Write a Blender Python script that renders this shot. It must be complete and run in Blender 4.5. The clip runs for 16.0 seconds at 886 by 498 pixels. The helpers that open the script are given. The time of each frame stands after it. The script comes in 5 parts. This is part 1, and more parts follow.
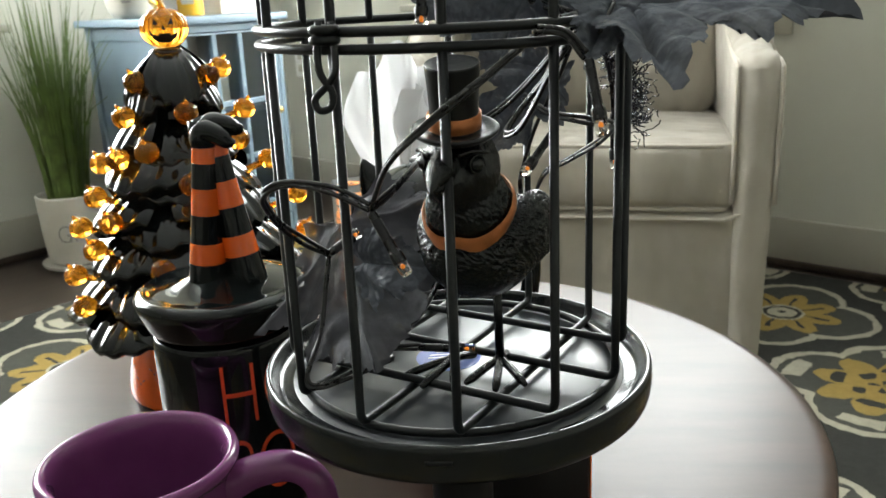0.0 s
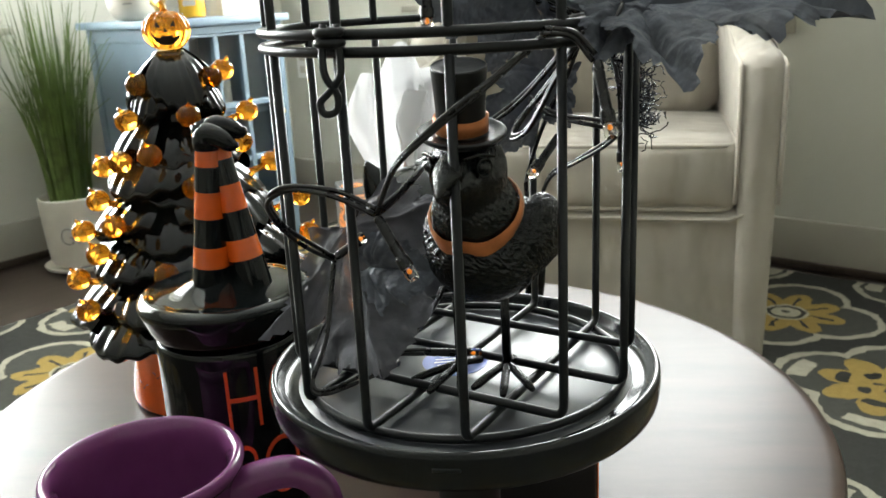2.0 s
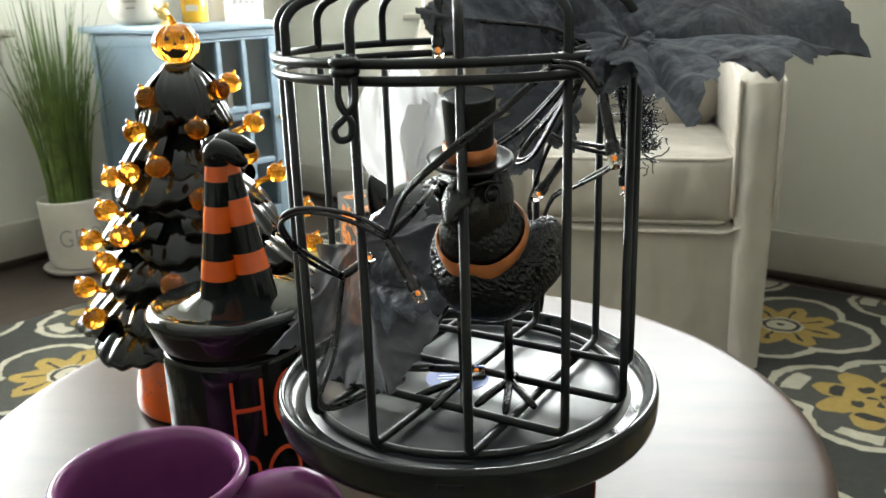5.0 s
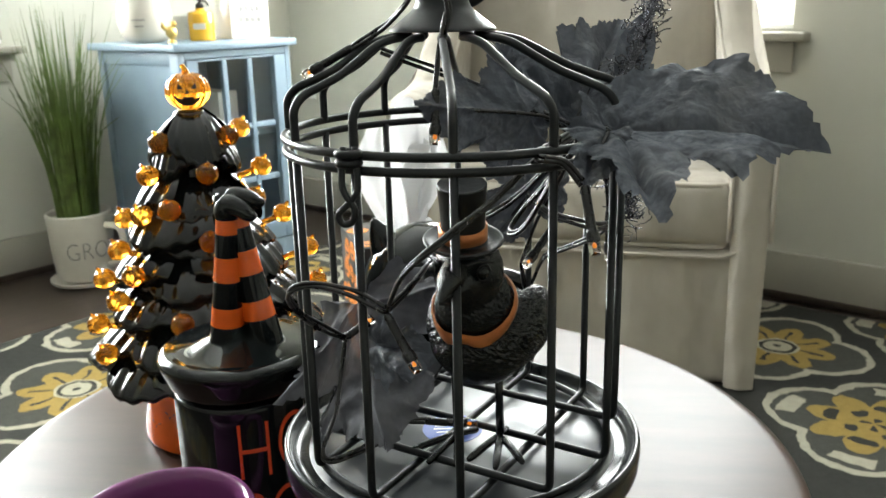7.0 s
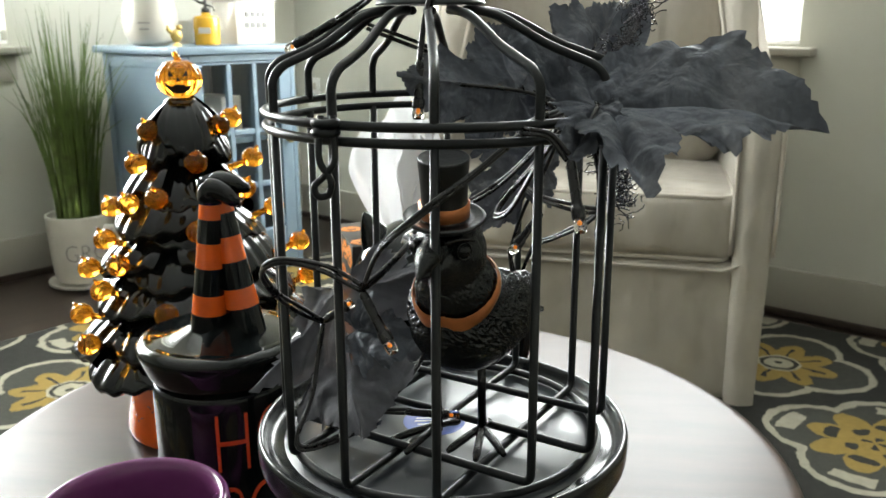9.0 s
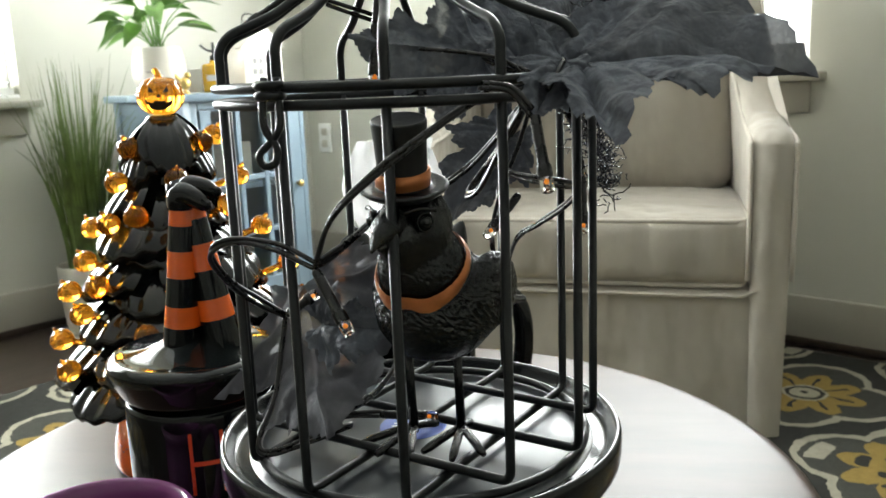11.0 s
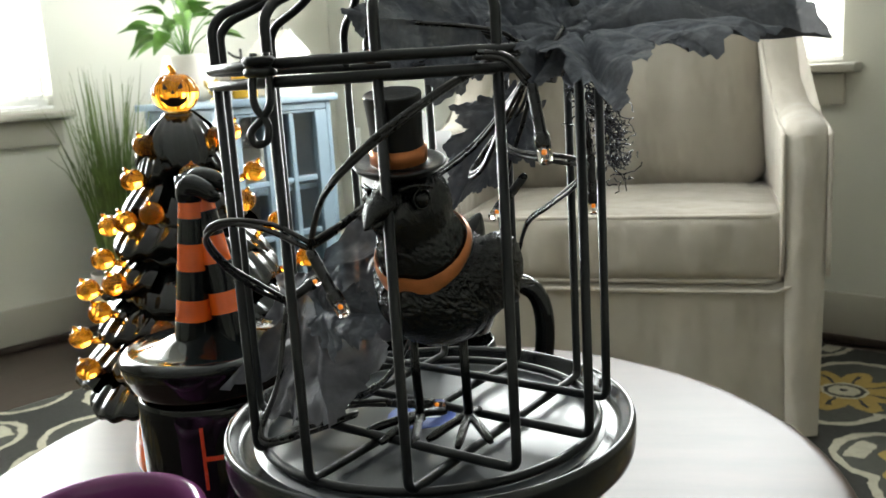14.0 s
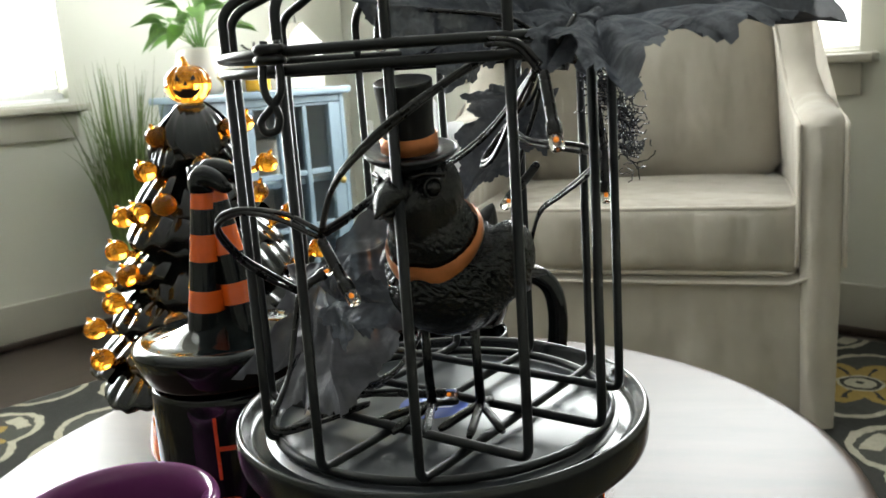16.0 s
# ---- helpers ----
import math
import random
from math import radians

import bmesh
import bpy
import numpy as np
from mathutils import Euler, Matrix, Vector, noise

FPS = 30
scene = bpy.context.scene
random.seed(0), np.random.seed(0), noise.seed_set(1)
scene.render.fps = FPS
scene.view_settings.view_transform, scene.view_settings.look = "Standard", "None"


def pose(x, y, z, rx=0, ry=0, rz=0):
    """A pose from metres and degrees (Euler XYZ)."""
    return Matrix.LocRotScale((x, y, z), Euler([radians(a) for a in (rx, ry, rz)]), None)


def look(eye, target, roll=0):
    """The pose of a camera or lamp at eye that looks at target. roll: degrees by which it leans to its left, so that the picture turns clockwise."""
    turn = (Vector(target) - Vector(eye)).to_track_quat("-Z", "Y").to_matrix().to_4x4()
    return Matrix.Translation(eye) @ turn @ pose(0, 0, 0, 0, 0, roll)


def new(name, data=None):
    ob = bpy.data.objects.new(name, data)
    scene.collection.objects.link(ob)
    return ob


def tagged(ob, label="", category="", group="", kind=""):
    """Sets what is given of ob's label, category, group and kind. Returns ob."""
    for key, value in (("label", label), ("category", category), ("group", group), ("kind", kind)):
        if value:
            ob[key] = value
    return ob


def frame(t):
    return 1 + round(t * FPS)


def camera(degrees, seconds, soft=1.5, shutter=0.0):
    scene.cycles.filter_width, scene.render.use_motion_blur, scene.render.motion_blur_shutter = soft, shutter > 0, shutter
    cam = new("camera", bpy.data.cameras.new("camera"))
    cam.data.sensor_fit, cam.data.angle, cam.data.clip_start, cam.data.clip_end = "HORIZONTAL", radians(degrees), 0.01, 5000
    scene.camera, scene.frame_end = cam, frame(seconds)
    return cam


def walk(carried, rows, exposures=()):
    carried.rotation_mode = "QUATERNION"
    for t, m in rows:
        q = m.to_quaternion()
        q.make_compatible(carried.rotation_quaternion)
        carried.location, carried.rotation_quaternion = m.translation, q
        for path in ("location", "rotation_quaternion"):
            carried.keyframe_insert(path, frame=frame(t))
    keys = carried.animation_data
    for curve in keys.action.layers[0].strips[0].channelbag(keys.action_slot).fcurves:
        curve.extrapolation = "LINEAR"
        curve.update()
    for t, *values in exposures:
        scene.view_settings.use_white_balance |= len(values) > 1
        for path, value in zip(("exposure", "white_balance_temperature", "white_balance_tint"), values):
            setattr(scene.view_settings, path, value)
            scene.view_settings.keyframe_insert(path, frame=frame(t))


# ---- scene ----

cam = camera(54.63, 16.0)
PATH = [
    (0, (0.1164, 0.1988, 0.7798), (0.0444, 1.1533, 0.4903), -2.53),
    (0.5, (0.1189, 0.1988, 0.7833), (0.0453, 1.1530, 0.4932), -2.70),
    (1, (0.1177, 0.2030, 0.7809), (0.0437, 1.1571, 0.4907), -2.84),
    (1.5, (0.1174, 0.2032, 0.7806), (0.0434, 1.1573, 0.4905), -2.89),
    (2, (0.1141, 0.2031, 0.7804), (0.0398, 1.1575, 0.4913), -2.79),
    (2.5, (0.1123, 0.2014, 0.7822), (0.0384, 1.1559, 0.4934), -2.60),
    (3, (0.1092, 0.1984, 0.7842), (0.0362, 1.1530, 0.4957), -2.25),
    (3.5, (0.1112, 0.1975, 0.7867), (0.0390, 1.1520, 0.4973), -2.06),
    (4, (0.1102, 0.1974, 0.7884), (0.0395, 1.1520, 0.4993), -1.95),
    (6.5, (0.1121, 0.1791, 0.8131), (0.0398, 1.1378, 0.5380), -1.65),
    (7, (0.1164, 0.1731, 0.8288), (0.0430, 1.1315, 0.5530), -1.44),
    (7.5, (0.1167, 0.1714, 0.8379), (0.0431, 1.1332, 0.5743), -1.01),
    (8, (0.1162, 0.1685, 0.8413), (0.0412, 1.1327, 0.5868), -0.79),
    (8.5, (0.1186, 0.1711, 0.8312), (0.0426, 1.1345, 0.5743), -0.43),
    (9, (0.1259, 0.1846, 0.8083), (0.0477, 1.1474, 0.5496), -0.25),
    (9.5, (0.1343, 0.1971, 0.7906), (0.0515, 1.1602, 0.5345), -1.10),
    (10, (0.1405, 0.2033, 0.7786), (0.0520, 1.1747, 0.5585), -1.54),
    (12.5, (0.1543, 0.2131, 0.7645), (0.0304, 1.1859, 0.5689), -3.18),
    (13, (0.1572, 0.2146, 0.7601), (0.0266, 1.1867, 0.5654), -3.18),
    (13.5, (0.1595, 0.2179, 0.7568), (0.0236, 1.1895, 0.5628), -3.23),
    (14, (0.1602, 0.2199, 0.7559), (0.0185, 1.1906, 0.5618), -3.63),
    (14.5, (0.1605, 0.2187, 0.7558), (0.0134, 1.1887, 0.5619), -3.62),
    (15, (0.1604, 0.2197, 0.7550), (0.0091, 1.1890, 0.5612), -3.74),
    (15.5, (0.1617, 0.2210, 0.7551), (0.0068, 1.1885, 0.5556), -3.79),
    (16, (0.1608, 0.2213, 0.7539), (0.0032, 1.1881, 0.5527), -3.90),
]
cam.data.dof.use_dof, cam.data.dof.focus_distance, cam.data.dof.aperture_fstop = True, 0.45, 24.0
EXPOSURES = [(0, 0.08), (2, 0.12), (4, 0.18), (6.5, 0.32), (7.2, 0.22), (8, 0.12), (10, 0.06), (13, 0.05), (16, 0.0)]
walk(cam, [(t, look(eye, target, roll)) for t, eye, target, roll in PATH], EXPOSURES)

# ---------------------------------------------------------------- room frame
# local x runs along the right-hand wall, local -y along the left-hand wall
ROOM = pose(-0.764, 3.730, 0, 0, 0, -35.5)
TABLE_Z = 0.430

# ---------------------------------------------------------------- light
world = bpy.data.worlds.new("sky")
scene.world = world
world.use_nodes = True
wn = world.node_tree
sky = wn.nodes.new("ShaderNodeTexSky")
sky.sky_type = "NISHITA"
sky.sun_disc = False
sky.sun_elevation = radians(38)
sky.sun_rotation = radians(160)
wn.nodes["Background"].inputs["Strength"].default_value = 0.12
wn.links.new(sky.outputs["Color"], wn.nodes["Background"].inputs["Color"])


def area_light(name, m, sx, sy, power, colour):
    li = bpy.data.lights.new(name, "AREA")
    li.shape, li.size, li.size_y, li.energy, li.color = "RECTANGLE", sx, sy, power, colour
    ob = new(name, li)
    ob.matrix_world = m
    return ob


WIN_L = (-2.55, -1.15, 0.74, 2.15)   # y from, y to, z from, z to, on the left-hand wall
WIN_R = (0.74, 2.01, 0.74, 2.15)     # x from, x to, z from, z to, on the right-hand wall
area_light("window_light", ROOM @ pose(-0.16, (WIN_L[0] + WIN_L[1]) / 2, 1.445, 0, -90, 0), 1.28, 1.40, 222, (0.950, 1.0, 0.990))
area_light("window_light", ROOM @ pose((WIN_R[0] + WIN_R[1]) / 2, 0.16, 1.445, -90, 0, 0), 1.27, 1.36, 104, (0.950, 1.0, 0.990))


# ---------------------------------------------------------------- material helpers
def nodes_of(name):
    m = bpy.data.materials.new(name)
    m.use_nodes = True
    nt = m.node_tree
    return m, nt, nt.nodes["Principled BSDF"]


def link(nt, a, b):
    nt.links.new(a, b)


def math_node(nt, op, a, b=None, c=None):
    n = nt.nodes.new("ShaderNodeMath")
    n.operation = op
    for i, v in enumerate((a, b, c)):
        if v is None:
            continue
        if isinstance(v, (int, float)):
            n.inputs[i].default_value = v
        else:
            link(nt, v, n.inputs[i])
    return n.outputs[0]


def mix_colour(nt, fac, a, b):
    n = nt.nodes.new("ShaderNodeMix")
    n.data_type = "RGBA"
    for s, v in ((n.inputs[0], fac), (n.inputs[6], a), (n.inputs[7], b)):
        if isinstance(v, (int, float)):
            s.default_value = v
        elif isinstance(v, (tuple, list)):
            s.default_value = (*v[:3], 1)
        else:
            link(nt, v, s)
    return n.outputs[2]


def coords(nt, scale=(1, 1, 1), which="Object"):
    t = nt.nodes.new("ShaderNodeTexCoord")
    mp = nt.nodes.new("ShaderNodeMapping")
    mp.inputs["Scale"].default_value = scale
    link(nt, t.outputs[which], mp.inputs[0])
    return mp.outputs[0]


def noise_fac(nt, vec, scale, detail=4, rough=0.55):
    n = nt.nodes.new("ShaderNodeTexNoise")
    n.inputs["Scale"].default_value = scale
    n.inputs["Detail"].default_value = detail
    n.inputs["Roughness"].default_value = rough
    link(nt, vec, n.inputs["Vector"])
    return n.outputs["Fac"]


def ramp(nt, fac, lo, hi):
    n = nt.nodes.new("ShaderNodeMapRange")
    n.inputs[1].default_value, n.inputs[2].default_value = lo, hi
    link(nt, fac, n.inputs[0])
    return n.outputs[0]


def bump(nt, bsdf, height, strength=0.3, distance=0.001):
    n = nt.nodes.new("ShaderNodeBump")
    n.inputs["Strength"].default_value = strength
    n.inputs["Distance"].default_value = distance
    link(nt, height, n.inputs["Height"])
    link(nt, n.outputs[0], bsdf.inputs["Normal"])


def surface(name, colour, rough=0.5, metal=0.0, vary=0.12, scale=60, grain=400, bump_by=0.15, coat=0.0, rough_vary=0.08, distance=0.0005, spec=0.5):
    """A plain surface with variation at two scales: broad mottling and fine grain."""
    m, nt, p = nodes_of(name)
    v = coords(nt)
    broad, fine = noise_fac(nt, v, scale), noise_fac(nt, v, grain, 2)
    dark = tuple(c * (1 - vary) for c in colour)
    light = tuple(min(1, c * (1 + vary)) for c in colour)
    link(nt, mix_colour(nt, ramp(nt, broad, 0.3, 0.7), dark, light), p.inputs["Base Color"])
    p.inputs["Metallic"].default_value = metal
    p.inputs["Coat Weight"].default_value = coat
    p.inputs["Coat Roughness"].default_value = 0.06
    p.inputs["Specular IOR Level"].default_value = spec
    r = nt.nodes.new("ShaderNodeMapRange")
    r.inputs[3].default_value, r.inputs[4].default_value = max(0.02, rough - rough_vary), min(1, rough + rough_vary)
    link(nt, broad, r.inputs[0])
    link(nt, r.outputs[0], p.inputs["Roughness"])
    if bump_by:
        bump(nt, p, fine, bump_by, distance)
    return m


def cloth(name, colour, weave=900, vary=0.1, bump_by=0.4, rough=0.9, translucent=0.0, wrinkle=0.0, sheer=0.0, twist=1.5, wrinkle_scale=11, sheen=0.15, spec=0.5, mottle=9):
    m, nt, p = nodes_of(name)
    v = coords(nt)
    broad = noise_fac(nt, v, mottle, 5)
    w1, w2 = nt.nodes.new("ShaderNodeTexWave"), nt.nodes.new("ShaderNodeTexWave")
    w1.bands_direction, w2.bands_direction = "X", "Z"
    for w in (w1, w2):
        w.inputs["Scale"].default_value = weave / 6.28
        w.inputs["Distortion"].default_value = twist
        link(nt, v, w.inputs["Vector"])
    tw = math_node(nt, "MULTIPLY", w1.outputs["Fac"], w2.outputs["Fac"]) if weave else noise_fac(nt, v, 1500, 2, 0.7)
    base = mix_colour(nt, ramp(nt, broad, 0.3, 0.7), tuple(c * (1 - vary) for c in colour), tuple(c * (1 + vary) for c in colour))
    link(nt, mix_colour(nt, math_node(nt, "MULTIPLY", tw, 0.35), base, tuple(c * 0.7 for c in colour)), p.inputs["Base Color"])
    p.inputs["Roughness"].default_value = rough
    p.inputs["Sheen Weight"].default_value = sheen
    p.inputs["Specular IOR Level"].default_value = spec
    bump(nt, p, math_node(nt, "ADD", tw, math_node(nt, "MULTIPLY", broad, 0.5)), bump_by, 0.0006)
    if wrinkle:
        fine_bump = [n for n in nt.nodes if n.type == "BUMP"][0]
        wide = nt.nodes.new("ShaderNodeBump")
        wide.inputs["Strength"].default_value, wide.inputs["Distance"].default_value = 0.6, wrinkle
        soft = noise_fac(nt, coords(nt, (1, 1, 0.5)), wrinkle_scale, 2, 0.4)
        link(nt, soft, wide.inputs["Height"])
        link(nt, wide.outputs[0], fine_bump.inputs["Normal"])
    if translucent:
        tr = nt.nodes.new("ShaderNodeBsdfTranslucent")
        tr.inputs["Color"].default_value = (*colour, 1)
        mx = nt.nodes.new("ShaderNodeMixShader")
        mx.inputs[0].default_value = translucent
        link(nt, p.outputs[0], mx.inputs[1])
        link(nt, tr.outputs[0], mx.inputs[2])
        link(nt, mx.outputs[0], nt.nodes["Material Output"].inputs["Surface"])
    if sheer:
        last = nt.nodes["Material Output"].inputs["Surface"].links[0].from_socket
        clear, mx = nt.nodes.new("ShaderNodeBsdfTransparent"), nt.nodes.new("ShaderNodeMixShader")
        mx.inputs[0].default_value = sheer
        link(nt, last, mx.inputs[1])
        link(nt, clear.outputs[0], mx.inputs[2])
        link(nt, mx.outputs[0], nt.nodes["Material Output"].inputs["Surface"])
    return m


def glass(name, colour, rough=0.02, ior=1.45):
    m, nt, p = nodes_of(name)
    p.inputs["Base Color"].default_value = (*colour, 1)
    p.inputs["Roughness"].default_value = rough
    p.inputs["IOR"].default_value = ior
    p.inputs["Transmission Weight"].default_value = 1.0
    return m


def milky_plastic(name, colour, rough):
    """Tinted plastic: part clear, part light-scattering, with a glossy skin."""
    m, nt, p = nodes_of(name)
    p.inputs["Base Color"].default_value = (*colour, 1)
    p.inputs["Roughness"].default_value, p.inputs["IOR"].default_value = rough, 1.36
    p.inputs["Transmission Weight"].default_value = 0.98
    tr, mx = nt.nodes.new("ShaderNodeBsdfTranslucent"), nt.nodes.new("ShaderNodeMixShader")
    tr.inputs["Color"].default_value = (*colour, 1)
    mx.inputs[0].default_value = 0.05
    link(nt, p.outputs[0], mx.inputs[1])
    link(nt, tr.outputs[0], mx.inputs[2])
    link(nt, mx.outputs[0], nt.nodes["Material Output"].inputs["Surface"])
    return m


def feathered(name):
    """Moulded black feathers: glossy paint over short ridges that run downwards."""
    m, nt, p = nodes_of(name)
    v = coords(nt, (1.0, 0.50, 0.22))
    a, b = noise_fac(nt, v, 900, 3, 0.6), noise_fac(nt, v, 330, 2, 0.5)
    h = math_node(nt, "ADD", math_node(nt, "ABSOLUTE", math_node(nt, "SUBTRACT", a, 0.5)), math_node(nt, "ABSOLUTE", math_node(nt, "SUBTRACT", b, 0.5)))
    link(nt, mix_colour(nt, ramp(nt, b, 0.3, 0.7), (0.0018, 0.0027, 0.0032), (0.0042, 0.0058, 0.0066)), p.inputs["Base Color"])
    p.inputs["Roughness"].default_value = 0.20
    p.inputs["Specular IOR Level"].default_value = 0.45
    bump(nt, p, h, 0.65, 0.0014)
    return m


def wood(name, dark, light, rough=0.3, scale=1.0, coat=0.0, along=(1, 8, 8), relief=0.12, spread=0.14):
    m, nt, p = nodes_of(name)
    v = coords(nt, tuple(scale * a for a in along))
    broad, fine = noise_fac(nt, v, 3, 6, 0.6), noise_fac(nt, v, 26, 4, 0.7)
    fac = math_node(nt, "ADD", math_node(nt, "MULTIPLY", ramp(nt, broad, 0.3, 0.7), 0.65), math_node(nt, "MULTIPLY", fine, 0.35))
    link(nt, mix_colour(nt, fac, dark, light), p.inputs["Base Color"])
    r = nt.nodes.new("ShaderNodeMapRange")
    r.inputs[3].default_value, r.inputs[4].default_value = rough - spread * 0.45, rough + spread * 0.55
    link(nt, fine, r.inputs[0])
    link(nt, r.outputs[0], p.inputs["Roughness"])
    p.inputs["Coat Weight"].default_value = coat
    p.inputs["Coat Roughness"].default_value = 0.12
    bump(nt, p, fine, relief, 0.0006)
    return m


def rug_material():
    """Woven rug: grey field, cream lattice of four-lobed frames, yellow and cream flowers inside."""
    m, nt, p = nodes_of("rug_pile")
    v = coords(nt)
    wob = nt.nodes.new("ShaderNodeTexNoise")
    wob.inputs["Scale"].default_value = 30
    link(nt, v, wob.inputs["Vector"])
    sep, sw = nt.nodes.new("ShaderNodeSeparateXYZ"), nt.nodes.new("ShaderNodeSeparateXYZ")
    link(nt, v, sep.inputs[0])
    link(nt, wob.outputs["Color"], sw.inputs[0])
    A = 0.29

    def axis(i, off):
        a = math_node(nt, "ADD", sep.outputs[i], math_node(nt, "MULTIPLY", math_node(nt, "SUBTRACT", sw.outputs[i], 0.5), 0.022))
        a = math_node(nt, "ADD", a, off)
        return math_node(nt, "MULTIPLY", math_node(nt, "SUBTRACT", math_node(nt, "FRACT", math_node(nt, "DIVIDE", a, 2 * A)), 0.5), 2 * A)

    def motif(ox, oy):
        x, y = axis(0, ox), axis(1, oy)
        ax, ay = math_node(nt, "ABSOLUTE", x), math_node(nt, "ABSOLUTE", y)
        big, small = math_node(nt, "MAXIMUM", ax, ay), math_node(nt, "MINIMUM", ax, ay)
        d = math_node(nt, "SQRT", math_node(nt, "ADD", math_node(nt, "POWER", math_node(nt, "SUBTRACT", big, 0.10), 2), math_node(nt, "POWER", small, 2)))
        frame_d = math_node(nt, "MINIMUM", math_node(nt, "SUBTRACT", d, 0.105), math_node(nt, "SUBTRACT", math_node(nt, "ADD", ax, ay), 0.205))
        r = math_node(nt, "SQRT", math_node(nt, "ADD", math_node(nt, "POWER", x, 2), math_node(nt, "POWER", y, 2)))
        th = math_node(nt, "ARCTAN2", y, x)
        petal = math_node(nt, "MULTIPLY_ADD", math_node(nt, "ABSOLUTE", math_node(nt, "COSINE", math_node(nt, "MULTIPLY", th, 4))), 0.050, 0.084)
        return frame_d, r, petal, th

    f1, r1, p1, t1 = motif(-0.14, 0.02)
    f2, r2, p2, t2 = motif(A - 0.14, A + 0.02)
    out = math_node(nt, "MINIMUM", f1, f2)
    less = lambda a, b: math_node(nt, "LESS_THAN", a, b)
    cream, grey, dark, yellow = (0.37, 0.345, 0.27), (0.066, 0.066, 0.058), (0.042, 0.042, 0.038), (0.30, 0.21, 0.065)
    col = mix_colour(nt, less(out, 0.0), dark, grey)
    col = mix_colour(nt, less(math_node(nt, "ABSOLUTE", out), 0.0085), col, cream)
    # flowers: yellow petals round a ringed cream heart
    col = mix_colour(nt, less(r1, p1), col, yellow)
    col = mix_colour(nt, less(r1, 0.050), col, cream)
    col = mix_colour(nt, less(r1, 0.043), col, dark)
    col = mix_colour(nt, less(r1, 0.033), col, cream)
    col = mix_colour(nt, less(r1, 0.009), col, dark)
    slit = math_node(nt, "MULTIPLY", less(math_node(nt, "ABSOLUTE", math_node(nt, "SINE", math_node(nt, "MULTIPLY", t1, 4))), 0.20), math_node(nt, "MULTIPLY", less(r1, 0.105), math_node(nt, "GREATER_THAN", r1, 0.050)))
    col = mix_colour(nt, slit, col, dark)
    # medallions: a yellow net over dark, with cream buds round it
    col = mix_colour(nt, less(r2, p2), col, yellow)
    wave_a = math_node(nt, "COSINE", math_node(nt, "MULTIPLY", t2, 4))
    wave_r = math_node(nt, "SINE", math_node(nt, "MULTIPLY", r2, 95))
    holes = math_node(nt, "MULTIPLY", math_node(nt, "GREATER_THAN", math_node(nt, "MULTIPLY", wave_a, wave_r), 0.30), less(r2, 0.100))
    col = mix_colour(nt, holes, col, dark)
    bud = math_node(nt, "MULTIPLY", math_node(nt, "GREATER_THAN", wave_a, 0.55), math_node(nt, "MULTIPLY", less(r2, 0.182), math_node(nt, "GREATER_THAN", r2, 0.146)))
    col = mix_colour(nt, bud, col, cream)
    fine = noise_fac(nt, v, 420, 3, 0.8)
    mott = noise_fac(nt, v, 70, 3, 0.7)
    k = math_node(nt, "MULTIPLY_ADD", fine, 0.7, math_node(nt, "MULTIPLY_ADD", mott, 0.5, 0.38))
    mul = nt.nodes.new("ShaderNodeMix")
    mul.data_type, mul.blend_type = "RGBA", "MULTIPLY"
    mul.inputs[0].default_value = 1.0
    link(nt, col, mul.inputs[6])
    link(nt, k, mul.inputs[7])
    link(nt, mul.outputs[2], p.inputs["Base Color"])
    p.inputs["Roughness"].default_value = 1.0
    p.inputs["Specular IOR Level"].default_value = 0.1
    bump(nt, p, fine, 0.8, 0.003)
    return m


# ---------------------------------------------------------------- materials
WALL = surface("wall_paint", (0.535, 0.53, 0.465), 0.75, vary=0.03, scale=3, grain=160, bump_by=0.08)
CEIL = surface("ceiling_paint", (0.80, 0.80, 0.78), 0.85, vary=0.02, scale=3, grain=120, bump_by=0.08)
TRIM = surface("trim_paint", (0.37, 0.35, 0.295), 0.45, vary=0.03, scale=8, grain=120, bump_by=0.05)
WHITE_TRIM = surface("white_casing_paint", (0.82, 0.82, 0.80), 0.4, vary=0.02, scale=8, bump_by=0.04)
FLOOR = wood("dark_floor_wood", (0.020, 0.014, 0.011), (0.055, 0.040, 0.031), 0.32, 2.0, along=(9, 1, 9))
RUG = rug_material()
TABLE = wood("walnut_table", (0.030, 0.016, 0.011), (0.060, 0.032, 0.023), 0.36, 2.2, 0.0, along=(1, 5, 5), relief=0.01, spread=0.04)
TABLE.node_tree.nodes["Principled BSDF"].inputs["Specular IOR Level"].default_value = 0.26
LINEN = cloth("beige_linen", (0.375, 0.342, 0.290), 700, 0.08, 0.35, wrinkle=0.035, wrinkle_scale=14)
PIPING = cloth("linen_piping", (0.47, 0.43, 0.37), 900, 0.05, 0.3)
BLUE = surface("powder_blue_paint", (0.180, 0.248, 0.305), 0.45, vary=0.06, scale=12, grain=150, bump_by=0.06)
# the cabinet blue again, darkened to put the shade inside into the colour
BLUE_SHADED = surface("shaded_cabinet_inside", (0.10, 0.13, 0.15), 0.6, vary=0.06, scale=12, bump_by=0.03)
CLEAR = glass("clear_glass", (0.95, 0.97, 0.97), 0.01)
CREAM = surface("cream_stoneware", (0.56, 0.53, 0.465), 0.32, vary=0.05, scale=25, grain=200, bump_by=0.1, coat=0.3)
INK = surface("grey_lettering", (0.22, 0.21, 0.20), 0.6, bump_by=0)
SOIL = surface("dark_soil", (0.03, 0.022, 0.016), 0.95, vary=0.4, scale=80, grain=300, bump_by=0.8, distance=0.003)
